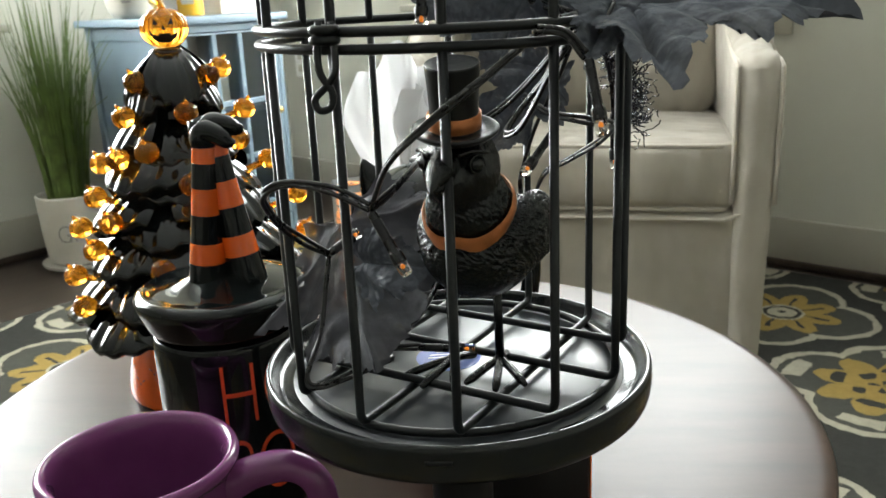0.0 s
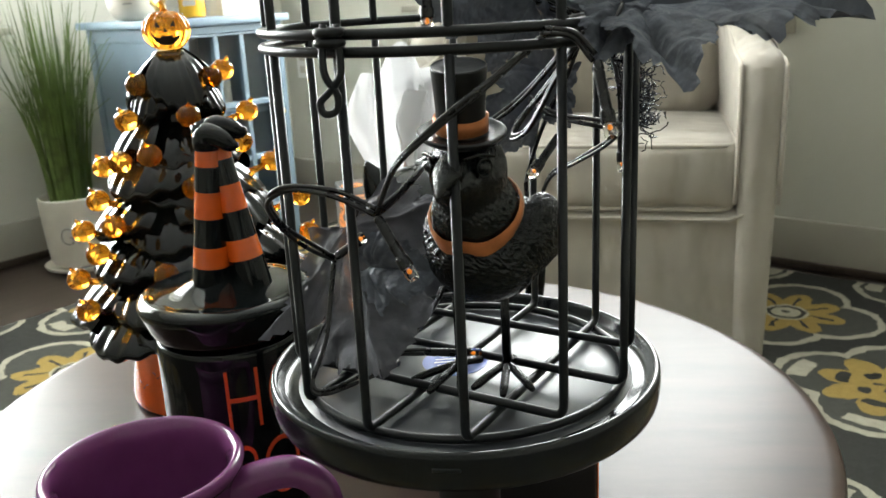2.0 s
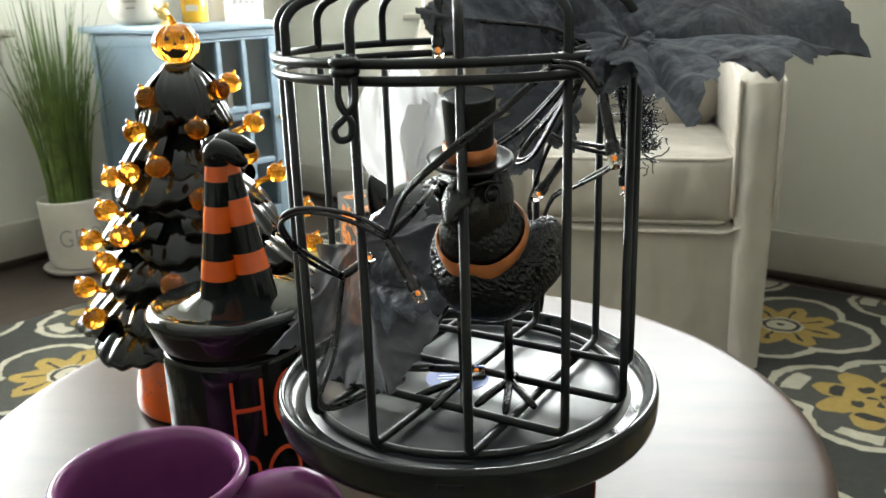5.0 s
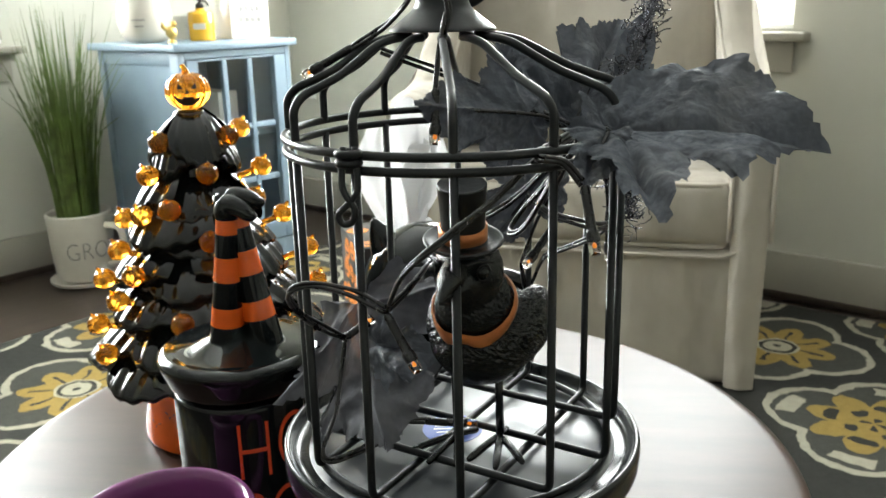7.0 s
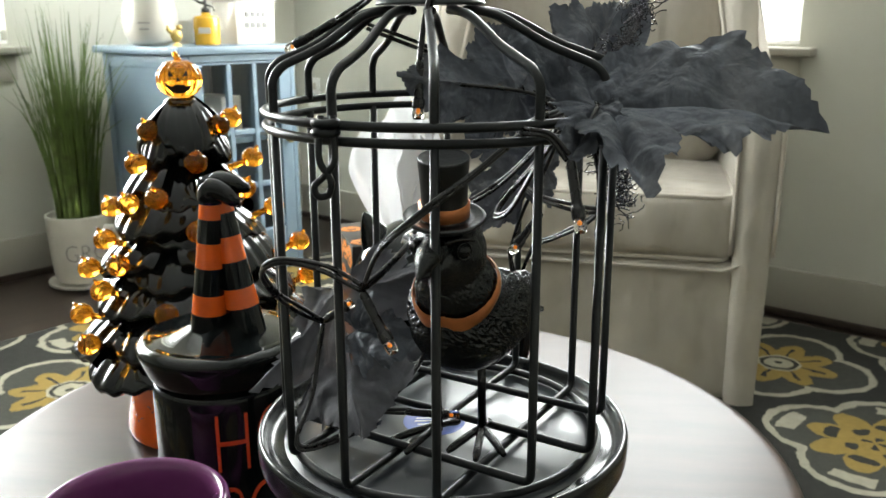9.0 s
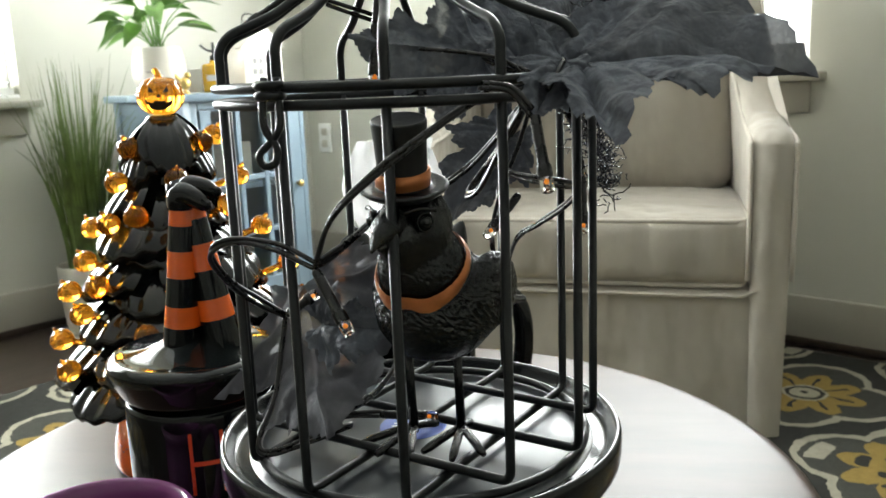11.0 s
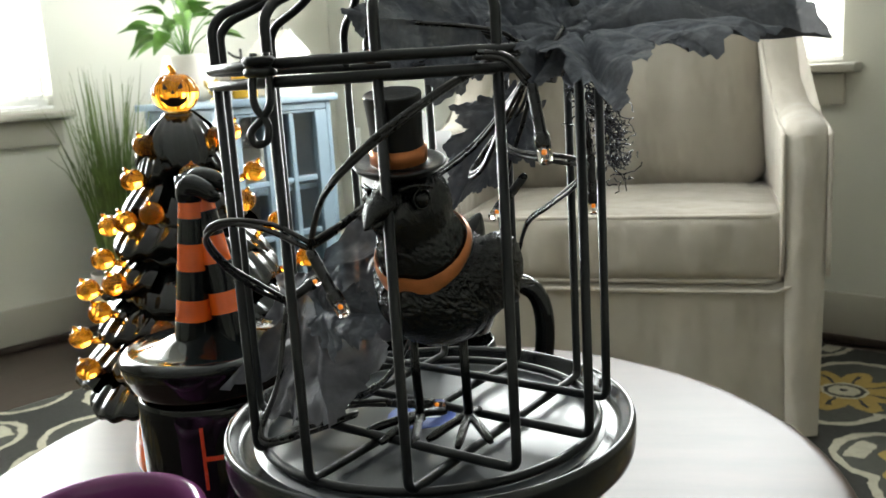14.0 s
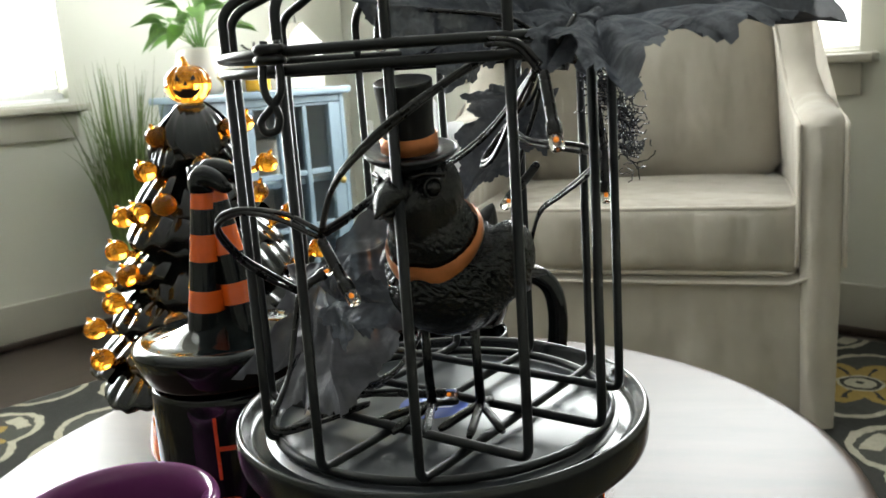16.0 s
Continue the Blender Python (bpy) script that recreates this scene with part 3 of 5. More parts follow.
def armchair():
    """Slip-covered chair: local x along its front, +y to its back."""
    ch = thing("armchair", pose(0.255, 1.960, 0.013, 0, 0, -9.6), "beige linen slipcovered armchair with piped edges and a skirt", "armchair")
    hw, arm = 0.328, 0.060
    part("seat_cushion", soft_box(-hw, hw, 0.0, 0.50, 0.315, 0.452, 0.022, 0.012), LINEN, ch)
    for z, dy in ((0.452, 0.0), (0.322, 0.002)):
        path = corner_path([(-hw + 0.008, 0.45, z - 0.006), (-hw + 0.008, 0.004 + dy, z - 0.006), (hw - 0.008, 0.004 + dy, z - 0.006), (hw - 0.008, 0.45, z - 0.006)], 0.04)
        part("piping", tube(path, 0.0052, 8), PIPING, ch)

    def wavy(x, z, depth):
        return depth * math.sin(x * 21 + 2 * math.sin(x * 9)) * max(0, (0.3 - z)) / 0.3

    # the skirted base: front and sides as one folded sheet with thickness
    bm = soft_box(-hw - arm, hw + arm, 0.006, 0.66, 0.003, 0.314, 0.02, 0.0, 14)
    for v in bm.verts:
        v.co.y += wavy(v.co.x, v.co.z, 0.012)
        v.co.x += 0.010 * math.sin(v.co.y * 19 + 1) * max(0, 0.3 - v.co.z) / 0.3 * (1 if v.co.x > 0 else -1)
    part("skirt", bm, LINEN, ch, "hanging linen skirt with soft folds")
    part("skirt_seam", tube([(-hw - arm + 0.01, 0.000, 0.300), (0, -0.001, 0.297), (hw - 0.02, -0.001, 0.296), (hw + 0.03, 0.0, 0.315), (hw + 0.055, 0.0, 0.36)], 0.004, 8), PIPING, ch)
    # arms: a side profile that sweeps up into the wing, lofted across the arm's width
    prof = [(0.0, 0.004), (0.0, 0.575), (0.012, 0.597), (0.04, 0.607), (0.12, 0.612), (0.20, 0.630), (0.26, 0.680), (0.30, 0.760), (0.33, 0.850), (0.37, 0.915), (0.45, 0.945), (0.62, 0.950), (0.66, 0.93), (0.665, 0.004)]
    for side in (-1, 1):
        bm = bmesh.new()
        rows = []
        levels = [(-0.5, 0.0), (-0.42, 0.012), (-0.28, 0.020), (0, 0.024), (0.28, 0.020), (0.42, 0.012), (0.5, 0.0)]
        for k, lift in levels:
            row = []
            for y, z in prof:
                inset = 0.018 if (z < 0.1 or z > 0.5) else 0.0
                push = 0.010 * (1 - min(1, abs(k) * 2)) if y < 0.001 else 0
                x = side * (hw + arm / 2 + 0.004) + k * (arm + (0.022 if z > 0.55 else 0)) - side * 0.045 * min(1, max(0, (z - 0.62) / 0.25))
                row.append(bm.verts.new((x, y - push + (0.004 if abs(k) == 0.5 and y < 0.001 else 0), z + (lift if z > 0.55 else 0))))
            rows.append(row)
        for a, b in zip(rows, rows[1:]):
            for i in range(len(prof) - 1):
                bm.faces.new((a[i], a[i + 1], b[i + 1], b[i]))
        bm.faces.new(rows[0])
        bm.faces.new(rows[-1][::-1])
        bmesh.ops.triangulate(bm, faces=[f for f in bm.faces if len(f.verts) > 4])
        part("arm", bm, LINEN, ch, "swept arm rising into the back", smooth="angle")
        for k in (-0.5, 0.5):
            x = side * (hw + arm / 2 + 0.004) + k * (arm + 0.022)
            line = [(x - side * 0.045 * min(1, max(0, (z - 0.62) / 0.25)), y, z) for y, z in prof[1:12]]
            part("piping", tube(spline([(x, 0.0, 0.33)] + line, 4), 0.0048, 8), PIPING, ch)
    part("back_cushion", soft_box(-hw + 0.020, hw - 0.020, 0.40, 0.56, 0.450, 0.930, 0.05, 0.03, seed=3), LINEN, ch)
    part("back", soft_box(-hw - 0.02, hw + 0.02, 0.555, 0.664, 0.05, 0.975, 0.03, 0.0), LINEN, ch)
    part("piping", tube(corner_path([(-hw - 0.015, 0.56, 0.5), (-hw - 0.015, 0.556, 0.965), (hw + 0.015, 0.556, 0.965), (hw + 0.015, 0.56, 0.5)], 0.05), 0.005, 8), PIPING, ch)


def cabinet():
    """Local: x out from the left-hand wall (front at +x), y along it."""
    cb = thing("cabinet", ROOM, "powder blue wooden cabinet with a glazed door", "cabinet")
    x0, x1, y0, y1, H = 0.20, 0.63, -0.955, -0.545, 0.735
    part("top", box(x0 - 0.02, x1 + 0.020, y0 - 0.022, y1 + 0.018, H - 0.022, H, 0.004), BLUE, cb, smooth="angle")
    part("side_panel", box(x0 + 0.03, x1 - 0.04, y0 + 0.008, y0 + 0.018, 0.10, H - 0.06, 0.002), BLUE, cb, smooth=False)
    part("side_panel", box(x0, x1, y1 - 0.018, y1, 0.0, H - 0.023, 0.002), BLUE, cb, smooth=False)
    for a, b in ((x0, x0 + 0.03), (x1 - 0.042, x1)):
        part("stile", box(a, b, y0, y0 + 0.022, 0, H - 0.023, 0.003), BLUE, cb, smooth="angle")
    part("rail", box(x0 + 0.031, x1 - 0.043, y0 + 0.001, y0 + 0.021, H - 0.062, H - 0.024, 0.003), BLUE, cb, smooth="angle")
    part("rail", box(x0 + 0.031, x1 - 0.043, y0 + 0.001, y0 + 0.021, 0.06, 0.10, 0.003), BLUE, cb, smooth="angle")
    # inside back and bottom carry painted-in shade
    part("back_panel", box(x0, x0 + 0.012, y0 + 0.023, y1 - 0.019, 0.06, H - 0.023), BLUE_SHADED, cb, smooth=False)
    part("bottom_panel", box(x0 + 0.013, x1 - 0.024, y0 + 0.023, y1 - 0.019, 0.06, 0.08), BLUE_SHADED, cb, smooth=False)
    part("shelf", box(x0 + 0.013, x1 - 0.04, y0 + 0.023, y1 - 0.019, 0.44, 0.456), BLUE, cb, smooth=False)
    part("kick_rail", box(x1 - 0.02, x1, y0 + 0.023, y1 - 0.019, 0.02, 0.10, 0.002), BLUE, cb, smooth=False)
    part("top_rail", box(x1 - 0.02, x1, y0 + 0.023, y1 - 0.019, H - 0.045, H - 0.024, 0.002), BLUE, cb, smooth=False)
    dy0, dy1, dz0, dz1 = y0 + 0.026, y1 - 0.022, 0.104, H - 0.048
    gy0, gy1, gz0, gz1 = -0.892, -0.612, 0.160, 0.682
    door = part("door", box(x1 - 0.018, x1 + 0.004, dy0, gy0, dz0, dz1, 0.002), BLUE, cb, smooth=False)
    part("door_stile", box(x1 - 0.018, x1 + 0.004, gy1, dy1, dz0, dz1, 0.002), BLUE, door, smooth=False)
    part("door_rail", box(x1 - 0.018, x1 + 0.004, gy0 + 0.001, gy1 - 0.001, gz1, dz1, 0.002), BLUE, door, smooth=False)
    part("door_rail", box(x1 - 0.018, x1 + 0.004, gy0 + 0.001, gy1 - 0.001, dz0, gz0, 0.002), BLUE, door, smooth=False)
    for y in (gy0 + (gy1 - gy0) / 3, gy0 + 2 * (gy1 - gy0) / 3):
        part("mullion", box(x1 - 0.014, x1 + 0.003, y - 0.008, y + 0.008, gz0 + 0.001, gz1 - 0.001, 0.002), BLUE, door, smooth=False)
    for z in (0.478, 0.31):
        for i in range(3):
            w = (gy1 - gy0) / 3
            part("mullion", box(x1 - 0.013, x1 + 0.002, gy0 + i * w + 0.009, gy0 + (i + 1) * w - 0.009, z - 0.008, z + 0.008, 0.002), BLUE, door, smooth=False)
    pane = part("pane", box(x1 - 0.0165, x1 - 0.0145, gy0 + 0.001, gy1 - 0.001, gz0 + 0.001, gz1 - 0.001), CLEAR, door, "clear glass pane", smooth=False)
    pane.visible_shadow = False
    part("knob", lathe([(0, 0), (0.006, 0), (0.005, 0.008), (0.011, 0.014), (0.010, 0.020), (0, 0.023)], 20), GOLD, door, m=pose(x1 + 0.004, gy1 + 0.022, 0.44, 0, 90, 0))
    # things on its shelves
    v = thing("vase", ROOM @ pose(0.45, -0.85, 0.456), "white ceramic jug standing in the cabinet", "vase")
    part("body", lathe(rounded([(0, 0), (0.035, 0), (0.055, 0.06), (0.045, 0.11), (0.022, 0.15), (0.03, 0.19), (0.026, 0.19), (0.02, 0.15), (0, 0.02)]), 32), CREAM, v)
    for y, z, w, h in ((-0.70, 0.456, 0.075, 0.12), (-0.74, 0.080, 0.12, 0.16), (-0.83, 0.080, 0.04, 0.2)):
        k = part("storage_box", box(0.36, 0.50, y - w / 2, y + w / 2, z, z + h, 0.004), PAPER, None, smooth="angle", m=ROOM)
        tagged(k, "cream card box standing on the cabinet shelf", "box", "boxes in the cabinet")


# ================================================================ things by the far wall
def grass_planter():
    g = thing("grass_planter", ROOM @ pose(0.232, -1.106, 0.0) @ Matrix.Scale(1.13, 4), "tall green grass in a cream mug-shaped planter on a saucer", "potted plant")
    part("saucer", lathe(rounded([(0, 0.002), (0.088, 0.002), (0.098, 0.018), (0.094, 0.020), (0.080, 0.010), (0, 0.010)]), 48), CREAM, g, "cream stoneware saucer")
    part("pot", lathe(rounded([(0, 0.012), (0.070, 0.012), (0.080, 0.05), (0.086, 0.19), (0.086, 0.205), (0.080, 0.205), (0.078, 0.18), (0, 0.17)], 0.22), 56), CREAM, g, "cream stoneware pot with grey lettering")
    part("handle", tube(spline([(0.083, 0, 0.17), (0.125, 0, 0.165), (0.135, 0, 0.12), (0.115, 0, 0.07), (0.080, 0, 0.055)], 6), 0.009, 12), CREAM, g, m=pose(0, 0, 0, 0, 0, 35.5 - 12))
    writing("GROW", 0.055, 1.25, 0.0845, pose(0, 0, 0.085, 0, 0, 35.5 - 4), "lettering", INK, g, -0.02, "thin grey capital letters")
    part("soil", lathe([(0, 0.175), (0.078, 0.172)], 32), SOIL, g)
    rng = random.Random(4)
    bm = bmesh.new()
    for i in range(170):
        a, r0 = rng.uniform(0, 6.283), 0.055 * math.sqrt(rng.random())
        lean, h = rng.uniform(0.01, 0.07) * (0.4 + r0 / 0.055), rng.uniform(0.34, 0.60)
        bend = rng.choice((0, 0, 0.08, 0.16)) * rng.random()
        w = rng.uniform(0.0020, 0.0042)
        dirv, side = Vector((math.cos(a), math.sin(a), 0)), Vector((-math.sin(a + 0.6), math.cos(a + 0.6), 0))
        prev = None
        for k in range(7):
            t = k / 6
            p = dirv * (r0 + lean * t ** 1.6 + bend * t ** 4) + Vector((0, 0, 0.172 + h * t - bend * 0.9 * t ** 5))
            ww = w * (1 - t ** 2.2) + 0.0003
            q = (bm.verts.new(p - side * ww), bm.verts.new(p + dirv * ww * 0.5), bm.verts.new(p + side * ww))
            if prev:
                bm.faces.new((prev[0], prev[1], q[1], q[0]))
                bm.faces.new((prev[1], prev[2], q[2], q[1]))
            prev = q
    ob = part("grass", bm, GRASS, g, "long thin green blades")
    tagged(ob, kind="stuff")


def leaf_blade(length, width, fold=0.25, droop=0.3, n=8):
    """A pointed leaf along +x with a folded midrib."""
    bm = bmesh.new()
    prev = None
    for i in range(n + 1):
        t = i / n
        w = width * math.sin(math.pi * min(1, t * 0.97 + 0.03) ** 0.75) * 0.5 + 0.0002
        z = -droop * length * t * t
        row = (bm.verts.new((length * t, w, z + fold * w)), bm.verts.new((length * t, w * 0.45, z + fold * w * 0.3)), bm.verts.new((length * t, 0, z)), bm.verts.new((length * t, -w * 0.45, z + fold * w * 0.3)), bm.verts.new((length * t, -w, z + fold * w)))
        if prev:
            for k in range(4):
                bm.faces.new((prev[k], prev[k + 1], row[k + 1], row[k]))
        prev = row
    return bm


def cabinet_top_things():
    Z = 0.735
    p = thing("potted_plant", ROOM @ pose(0.40, -0.900, Z) @ Matrix.Scale(1.18, 4), "green leafy house plant in a rounded cream pot", "potted plant")
    part("pot", lathe(rounded([(0, 0), (0.048, 0), (0.066, 0.03), (0.068, 0.075), (0.058, 0.118), (0.052, 0.118), (0.058, 0.08), (0, 0.09)], 0.25), 40), CREAM, p, "cream stoneware pot with faint lettering")
    for i, (z, w) in enumerate(((0.055, 0.030), (0.040, 0.022))):
        part("lettering", box(-w / 2, w / 2, -0.0693, -0.0665, z, z + 0.003), INK, p, "faint grey writing", smooth=False, m=pose(0, 0, 0, 0, 0, 45))
    part("soil", lathe([(0, 0.10), (0.055, 0.10)], 24), SOIL, p)
    rng = random.Random(11)
    for i in range(26):
        a, tilt, ln = rng.uniform(0, 360), rng.uniform(15, 80), rng.uniform(0.07, 0.10)
        rad = 0.02 + 0.065 * math.cos(radians(tilt)) * rng.uniform(0.6, 1.2)
        zz = 0.12 + 0.17 * math.sin(radians(tilt)) * rng.uniform(0.4, 1.0)
        b = (rad * math.cos(radians(a)), rad * math.sin(radians(a)), zz)
        part("leaf", leaf_blade(ln, ln * 0.5, 0.35, rng.uniform(0.2, 0.6)), GREEN, p, m=pose(*b, rng.uniform(-25, 25), rng.uniform(-30, 20), a + rng.uniform(-25, 25)))
        part("stem", tube(spline([(0.01 * math.cos(a), 0.01 * math.sin(a), 0.10), (b[0] * 0.4, b[1] * 0.4, 0.10 + (zz - 0.10) * 0.6), b], 4), 0.0016, 5), GREEN, p)
    r = thing("bird_figurine", ROOM @ pose(0.54, -0.905, Z), "small gilt and cream bird figurine on the cabinet", "figurine")
    bm = ball(0.016, pose(0, 0, 0.030) @ Matrix.Diagonal((0.8, 1.15, 1.15, 1)))
    bm = ball(0.009, pose(0, 0.010, 0.053), bm=bm)
    bm = lathe([(0.013, 0), (0.012, 0.006), (0.004, 0.010), (0.004, 0.018)], 16, bm)
    bm = tube([(0, -0.012, 0.034), (0, -0.026, 0.048), (0, -0.029, 0.060)], [0.006, 0.007, 0.002], 8, bm=bm)
    part("body", bm, GOLD, r)
    s = thing("spray_bottle", ROOM @ pose(0.50, -0.772, Z), "amber yellow glass plant mister with a dark pump", "spray bottle")
    part("bottle", lathe(rounded([(0, 0), (0.036, 0), (0.039, 0.006), (0.039, 0.076), (0.034, 0.086), (0.014, 0.089), (0.014, 0.096), (0, 0.096)], 0.2), 40), YELLOW_GLASS, s)
    part("label_mark", box(-0.018, 0.018, -0.0392, -0.0375, 0.035, 0.052), CREAM, s, "pale illegible label", smooth=False, m=pose(0, 0, 0, 0, 0, 45))
    part("collar", lathe([(0, 0.094), (0.012, 0.094), (0.012, 0.108), (0.005, 0.112), (0.004, 0.15), (0, 0.15)], 20), PRINT_BLACK, s)
    part("nozzle", tube(spline([(0, 0, 0.122), (-0.018, -0.012, 0.128), (-0.034, -0.022, 0.142)], 4), 0.0035, 8), PRINT_BLACK, s)
    part("trigger", tube(spline([(0.004, 0.002, 0.118), (0.02, 0.012, 0.112), (0.024, 0.014, 0.10)], 4), 0.003, 8), PRINT_BLACK, s)
    h = thing("lantern_house", ROOM @ pose(0.45, -0.595, Z) @ Matrix.Scale(1.24, 4), "cream house-shaped lantern with illegible lettering", "lantern")
    bm = box(-0.05, 0.05, -0.062, 0.062, 0, 0.105, 0.003)
    part("body", bm, CREAM, h, smooth="angle")
    bm = bmesh.new()
    v = [bm.verts.new(c) for c in ((-0.056, -0.070, 0.106), (0.056, -0.070, 0.106), (0.056, 0.070, 0.106), (-0.056, 0.070, 0.106), (-0.056, 0, 0.168), (0.056, 0, 0.168))]
    for f in ((0, 1, 5, 4), (2, 3, 4, 5), (1, 2, 5), (3, 0, 4), (0, 3, 2, 1)):
        bm.faces.new([v[i] for i in f])
    bmesh.ops.bevel(bm, geom=bm.edges[:], offset=0.003, segments=2, affect="EDGES")
    part("roof", bm, CREAM, h, smooth="angle")
    part("handle", tube(spline([(0, -0.02, 0.155), (0, -0.016, 0.19), (0, 0.016, 0.19), (0, 0.02, 0.155)], 6), 0.002, 6), PRINT_BLACK, h)
    for z, w in ((0.066, 0.07), (0.040, 0.076)):
        for i in range(4):
            part("lettering", box(0.0502, 0.0515, -w / 2 + i * w / 4 + 0.003, -w / 2 + (i + 1) * w / 4 - 0.003, z, z + 0.014), INK, h, "faint grey writing", smooth=False)
    c = part("card", box(0.30, 0.306, -0.745, -0.665, Z, Z + 0.075, 0.001), PAPER, None, smooth=False, m=ROOM)
    tagged(c, "small cream card leaning behind the bottle", "card")


room()
wall_outlet()
daylight_backdrops()
rug()
coffee_table()
armchair()
cabinet()
grass_planter()
cabinet_top_things()


# ================================================================ on the table
def tray_stand():
    s = thing("pedestal_stand", pose(0.090, 0.6195, TABLE_Z), "black metal pedestal tray with a raised rolled rim", "cake stand")
    k = 0.588 - TABLE_Z
    part("tray", lathe(rounded([(0, k - 0.014), (0.085, k - 0.015), (0.096, k - 0.014), (0.1005, k - 0.009), (0.1012, k + 0.004), (0.1000, k + 0.0075), (0.0975, k + 0.0070), (0.0945, k + 0.001), (0.091, k), (0.084, k), (0, k)], 0.22), 128), TRAY_RIM, s, "round black tray with scuffed rim")
    part("tray_floor", lathe([(0, k + 0.0004), (0.0865, k + 0.0004), (0.0870, k)], 96), BLACK_PLATE, s, "satin black tray floor")
    part("column", lathe(rounded([(0, 0.004), (0.055, 0.004), (0.052, 0.010), (0.022, 0.022), (0.0165, 0.05), (0.0175, k - 0.04), (0.024, k - 0.018), (0.05, k - 0.0145), (0, k - 0.0145)], 0.25), 56), BLACK_METAL, s)
    part("foot", lathe(rounded([(0, 0), (0.062, 0), (0.064, 0.004), (0.058, 0.009), (0, 0.009)], 0.25), 56), BLACK_METAL, s)
    part("scuff", box(-0.006, 0.006, -0.1016, -0.1006, k - 0.001, k + 0.0008, 0.0003), BLACK_METAL, s, "scraped dent in the rim", m=pose(0, 0, 0, 0, 0, -2))
    st = thing("sticker", pose(0.0845, 0.627, 0.5882), "round blue sticker with pale print on the tray", "sticker")
    part("disc", lathe([(0, 0), (0.0175, 0), (0.0175, 0.0004), (0, 0.0004)], 40), STICKER, st, smooth=False)
    for y, w in ((0.007, 0.012), (0.0035, 0.02), (0.0, 0.022), (-0.004, 0.019)):
        part("print_line", box(-w / 2, w / 2, y - 0.0006, y + 0.0006, 0.00042, 0.0006), WHITE_INK, st, "pale illegible print", smooth=False, m=pose(0, 0, 0, 0, 0, 8))


CX, CY, ZB, ZT, CR = 0.0902, 0.6215, 0.5935, 0.7587, 0.0875
WIRE = 0.00215
PHASE = 242.6


def cage():
    c = thing("birdcage", pose(CX, CY, 0.5885), "black wire birdcage with a domed lid and loop handle", "birdcage")
    o = 0.5885

    def at(i, r=CR):
        a = radians(PHASE + 30 * i)
        return r * math.cos(a), r * math.sin(a)

    zb, zt = ZB - o, ZT - o
    # each wire runs down one side, across the floor and up the other side
    for a, b, lift in ((-1, 7, 0.0), (0, 6, 0.0), (1, 5, 0.0), (2, 10, 0.0036), (3, 9, 0.0036), (4, 8, 0.0036)):
        (xa, ya), (xb, yb) = at(a), at(b)
        z = zb + lift
        path = corner_path([(xa, ya, zt), (xa, ya, z), (xb, yb, z), (xb, yb, zt)], 0.0055, 5)
        part("wire", tube(path, WIRE, 10), BLACK_METAL, c)
    for r, z, w in ((CR - 0.0045, zb - 0.0022, WIRE), (CR + 0.0005, zt, WIRE), (CR + 0.0008, zt + 0.0068, WIRE)):
        ring = [(r * math.cos(2 * math.pi * i / 96), r * math.sin(2 * math.pi * i / 96), z) for i in range(96)]
        part("ring", tube(ring, w, 10, closed=True), BLACK_METAL, c)
    lean = pose(-0.0055, 0, 0)
    lid = part("lid", lathe(rounded([(0, 0.2270), (0.0240, 0.2268), (0.0272, 0.2266), (0.0270, 0.2280), (0.0212, 0.2326), (0.0150, 0.2375), (0.0132, 0.2415), (0.0146, 0.2445), (0.0162, 0.2475), (0.0162, 0.2580), (0.0140, 0.2615), (0.006, 0.2630), (0, 0.2630)], 0.20), 64, None, lean), BLACK_METAL, c, "turned black cap of the lid")
    for i in range(12):
        a = radians(PHASE + 30 * i)
        u = Vector((math.cos(a), math.sin(a), 0))
        prof = [(CR, zt + 0.0068, 0), (CR, zt + 0.016, 0), (CR - 0.0005, zt + 0.0235, 0), (CR - 0.006, zt + 0.0295, 0.05), (CR - 0.016, zt + 0.0335, 0.15), (CR - 0.028, zt + 0.0385, 0.35), (CR - 0.040, zt + 0.0455, 0.6), (CR - 0.050, zt + 0.0510, 0.8), (CR - 0.060, zt + 0.0535, 1.0), (CR - 0.068, zt + 0.0540, 1.0)]
        part("wire", tube(spline([u * r + Vector((-0.0055 * q, 0, z)) for r, z, q in prof], 5), WIRE, 10), BLACK_METAL, lid)
    part("knob", ball(0.0095, lean @ pose(0, 0, 0.2705)), BLACK_METAL, lid)
    loop = [(0.0215 * math.cos(t), 0.0, 0.0215 * math.sin(t)) for t in [2 * math.pi * i / 40 for i in range(40)]]
    part("loop_handle", tube(loop, 0.0027, 10, closed=True), BLACK_METAL, lid, m=pose(0.0005, 0.013, 0.2580, 25, 0, 6))
    # hook latch beside one upright
    hx, hy = at(0, CR + 0.0045)
    latch = spline([(hx + 0.003, hy, zt + 0.011), (hx + 0.004, hy - 0.002, zt - 0.0026), (hx + 0.0035, hy - 0.003, zt - 0.0086), (hx - 0.0005, hy - 0.003, zt - 0.0139), (hx - 0.005, hy - 0.003, zt - 0.0185), (hx - 0.0035, hy - 0.003, zt - 0.0228), (hx + 0.001, hy - 0.003, zt - 0.0218), (hx + 0.002, hy - 0.003, zt - 0.0158), (hx - 0.002, hy - 0.003, zt - 0.0089), (hx - 0.003, hy - 0.002, zt - 0.0020), (hx - 0.002, hy, zt + 0.011)], 7)
    part("latch", tube(latch, 0.0016, 8), BLACK_METAL, c, "bent wire hook latch")
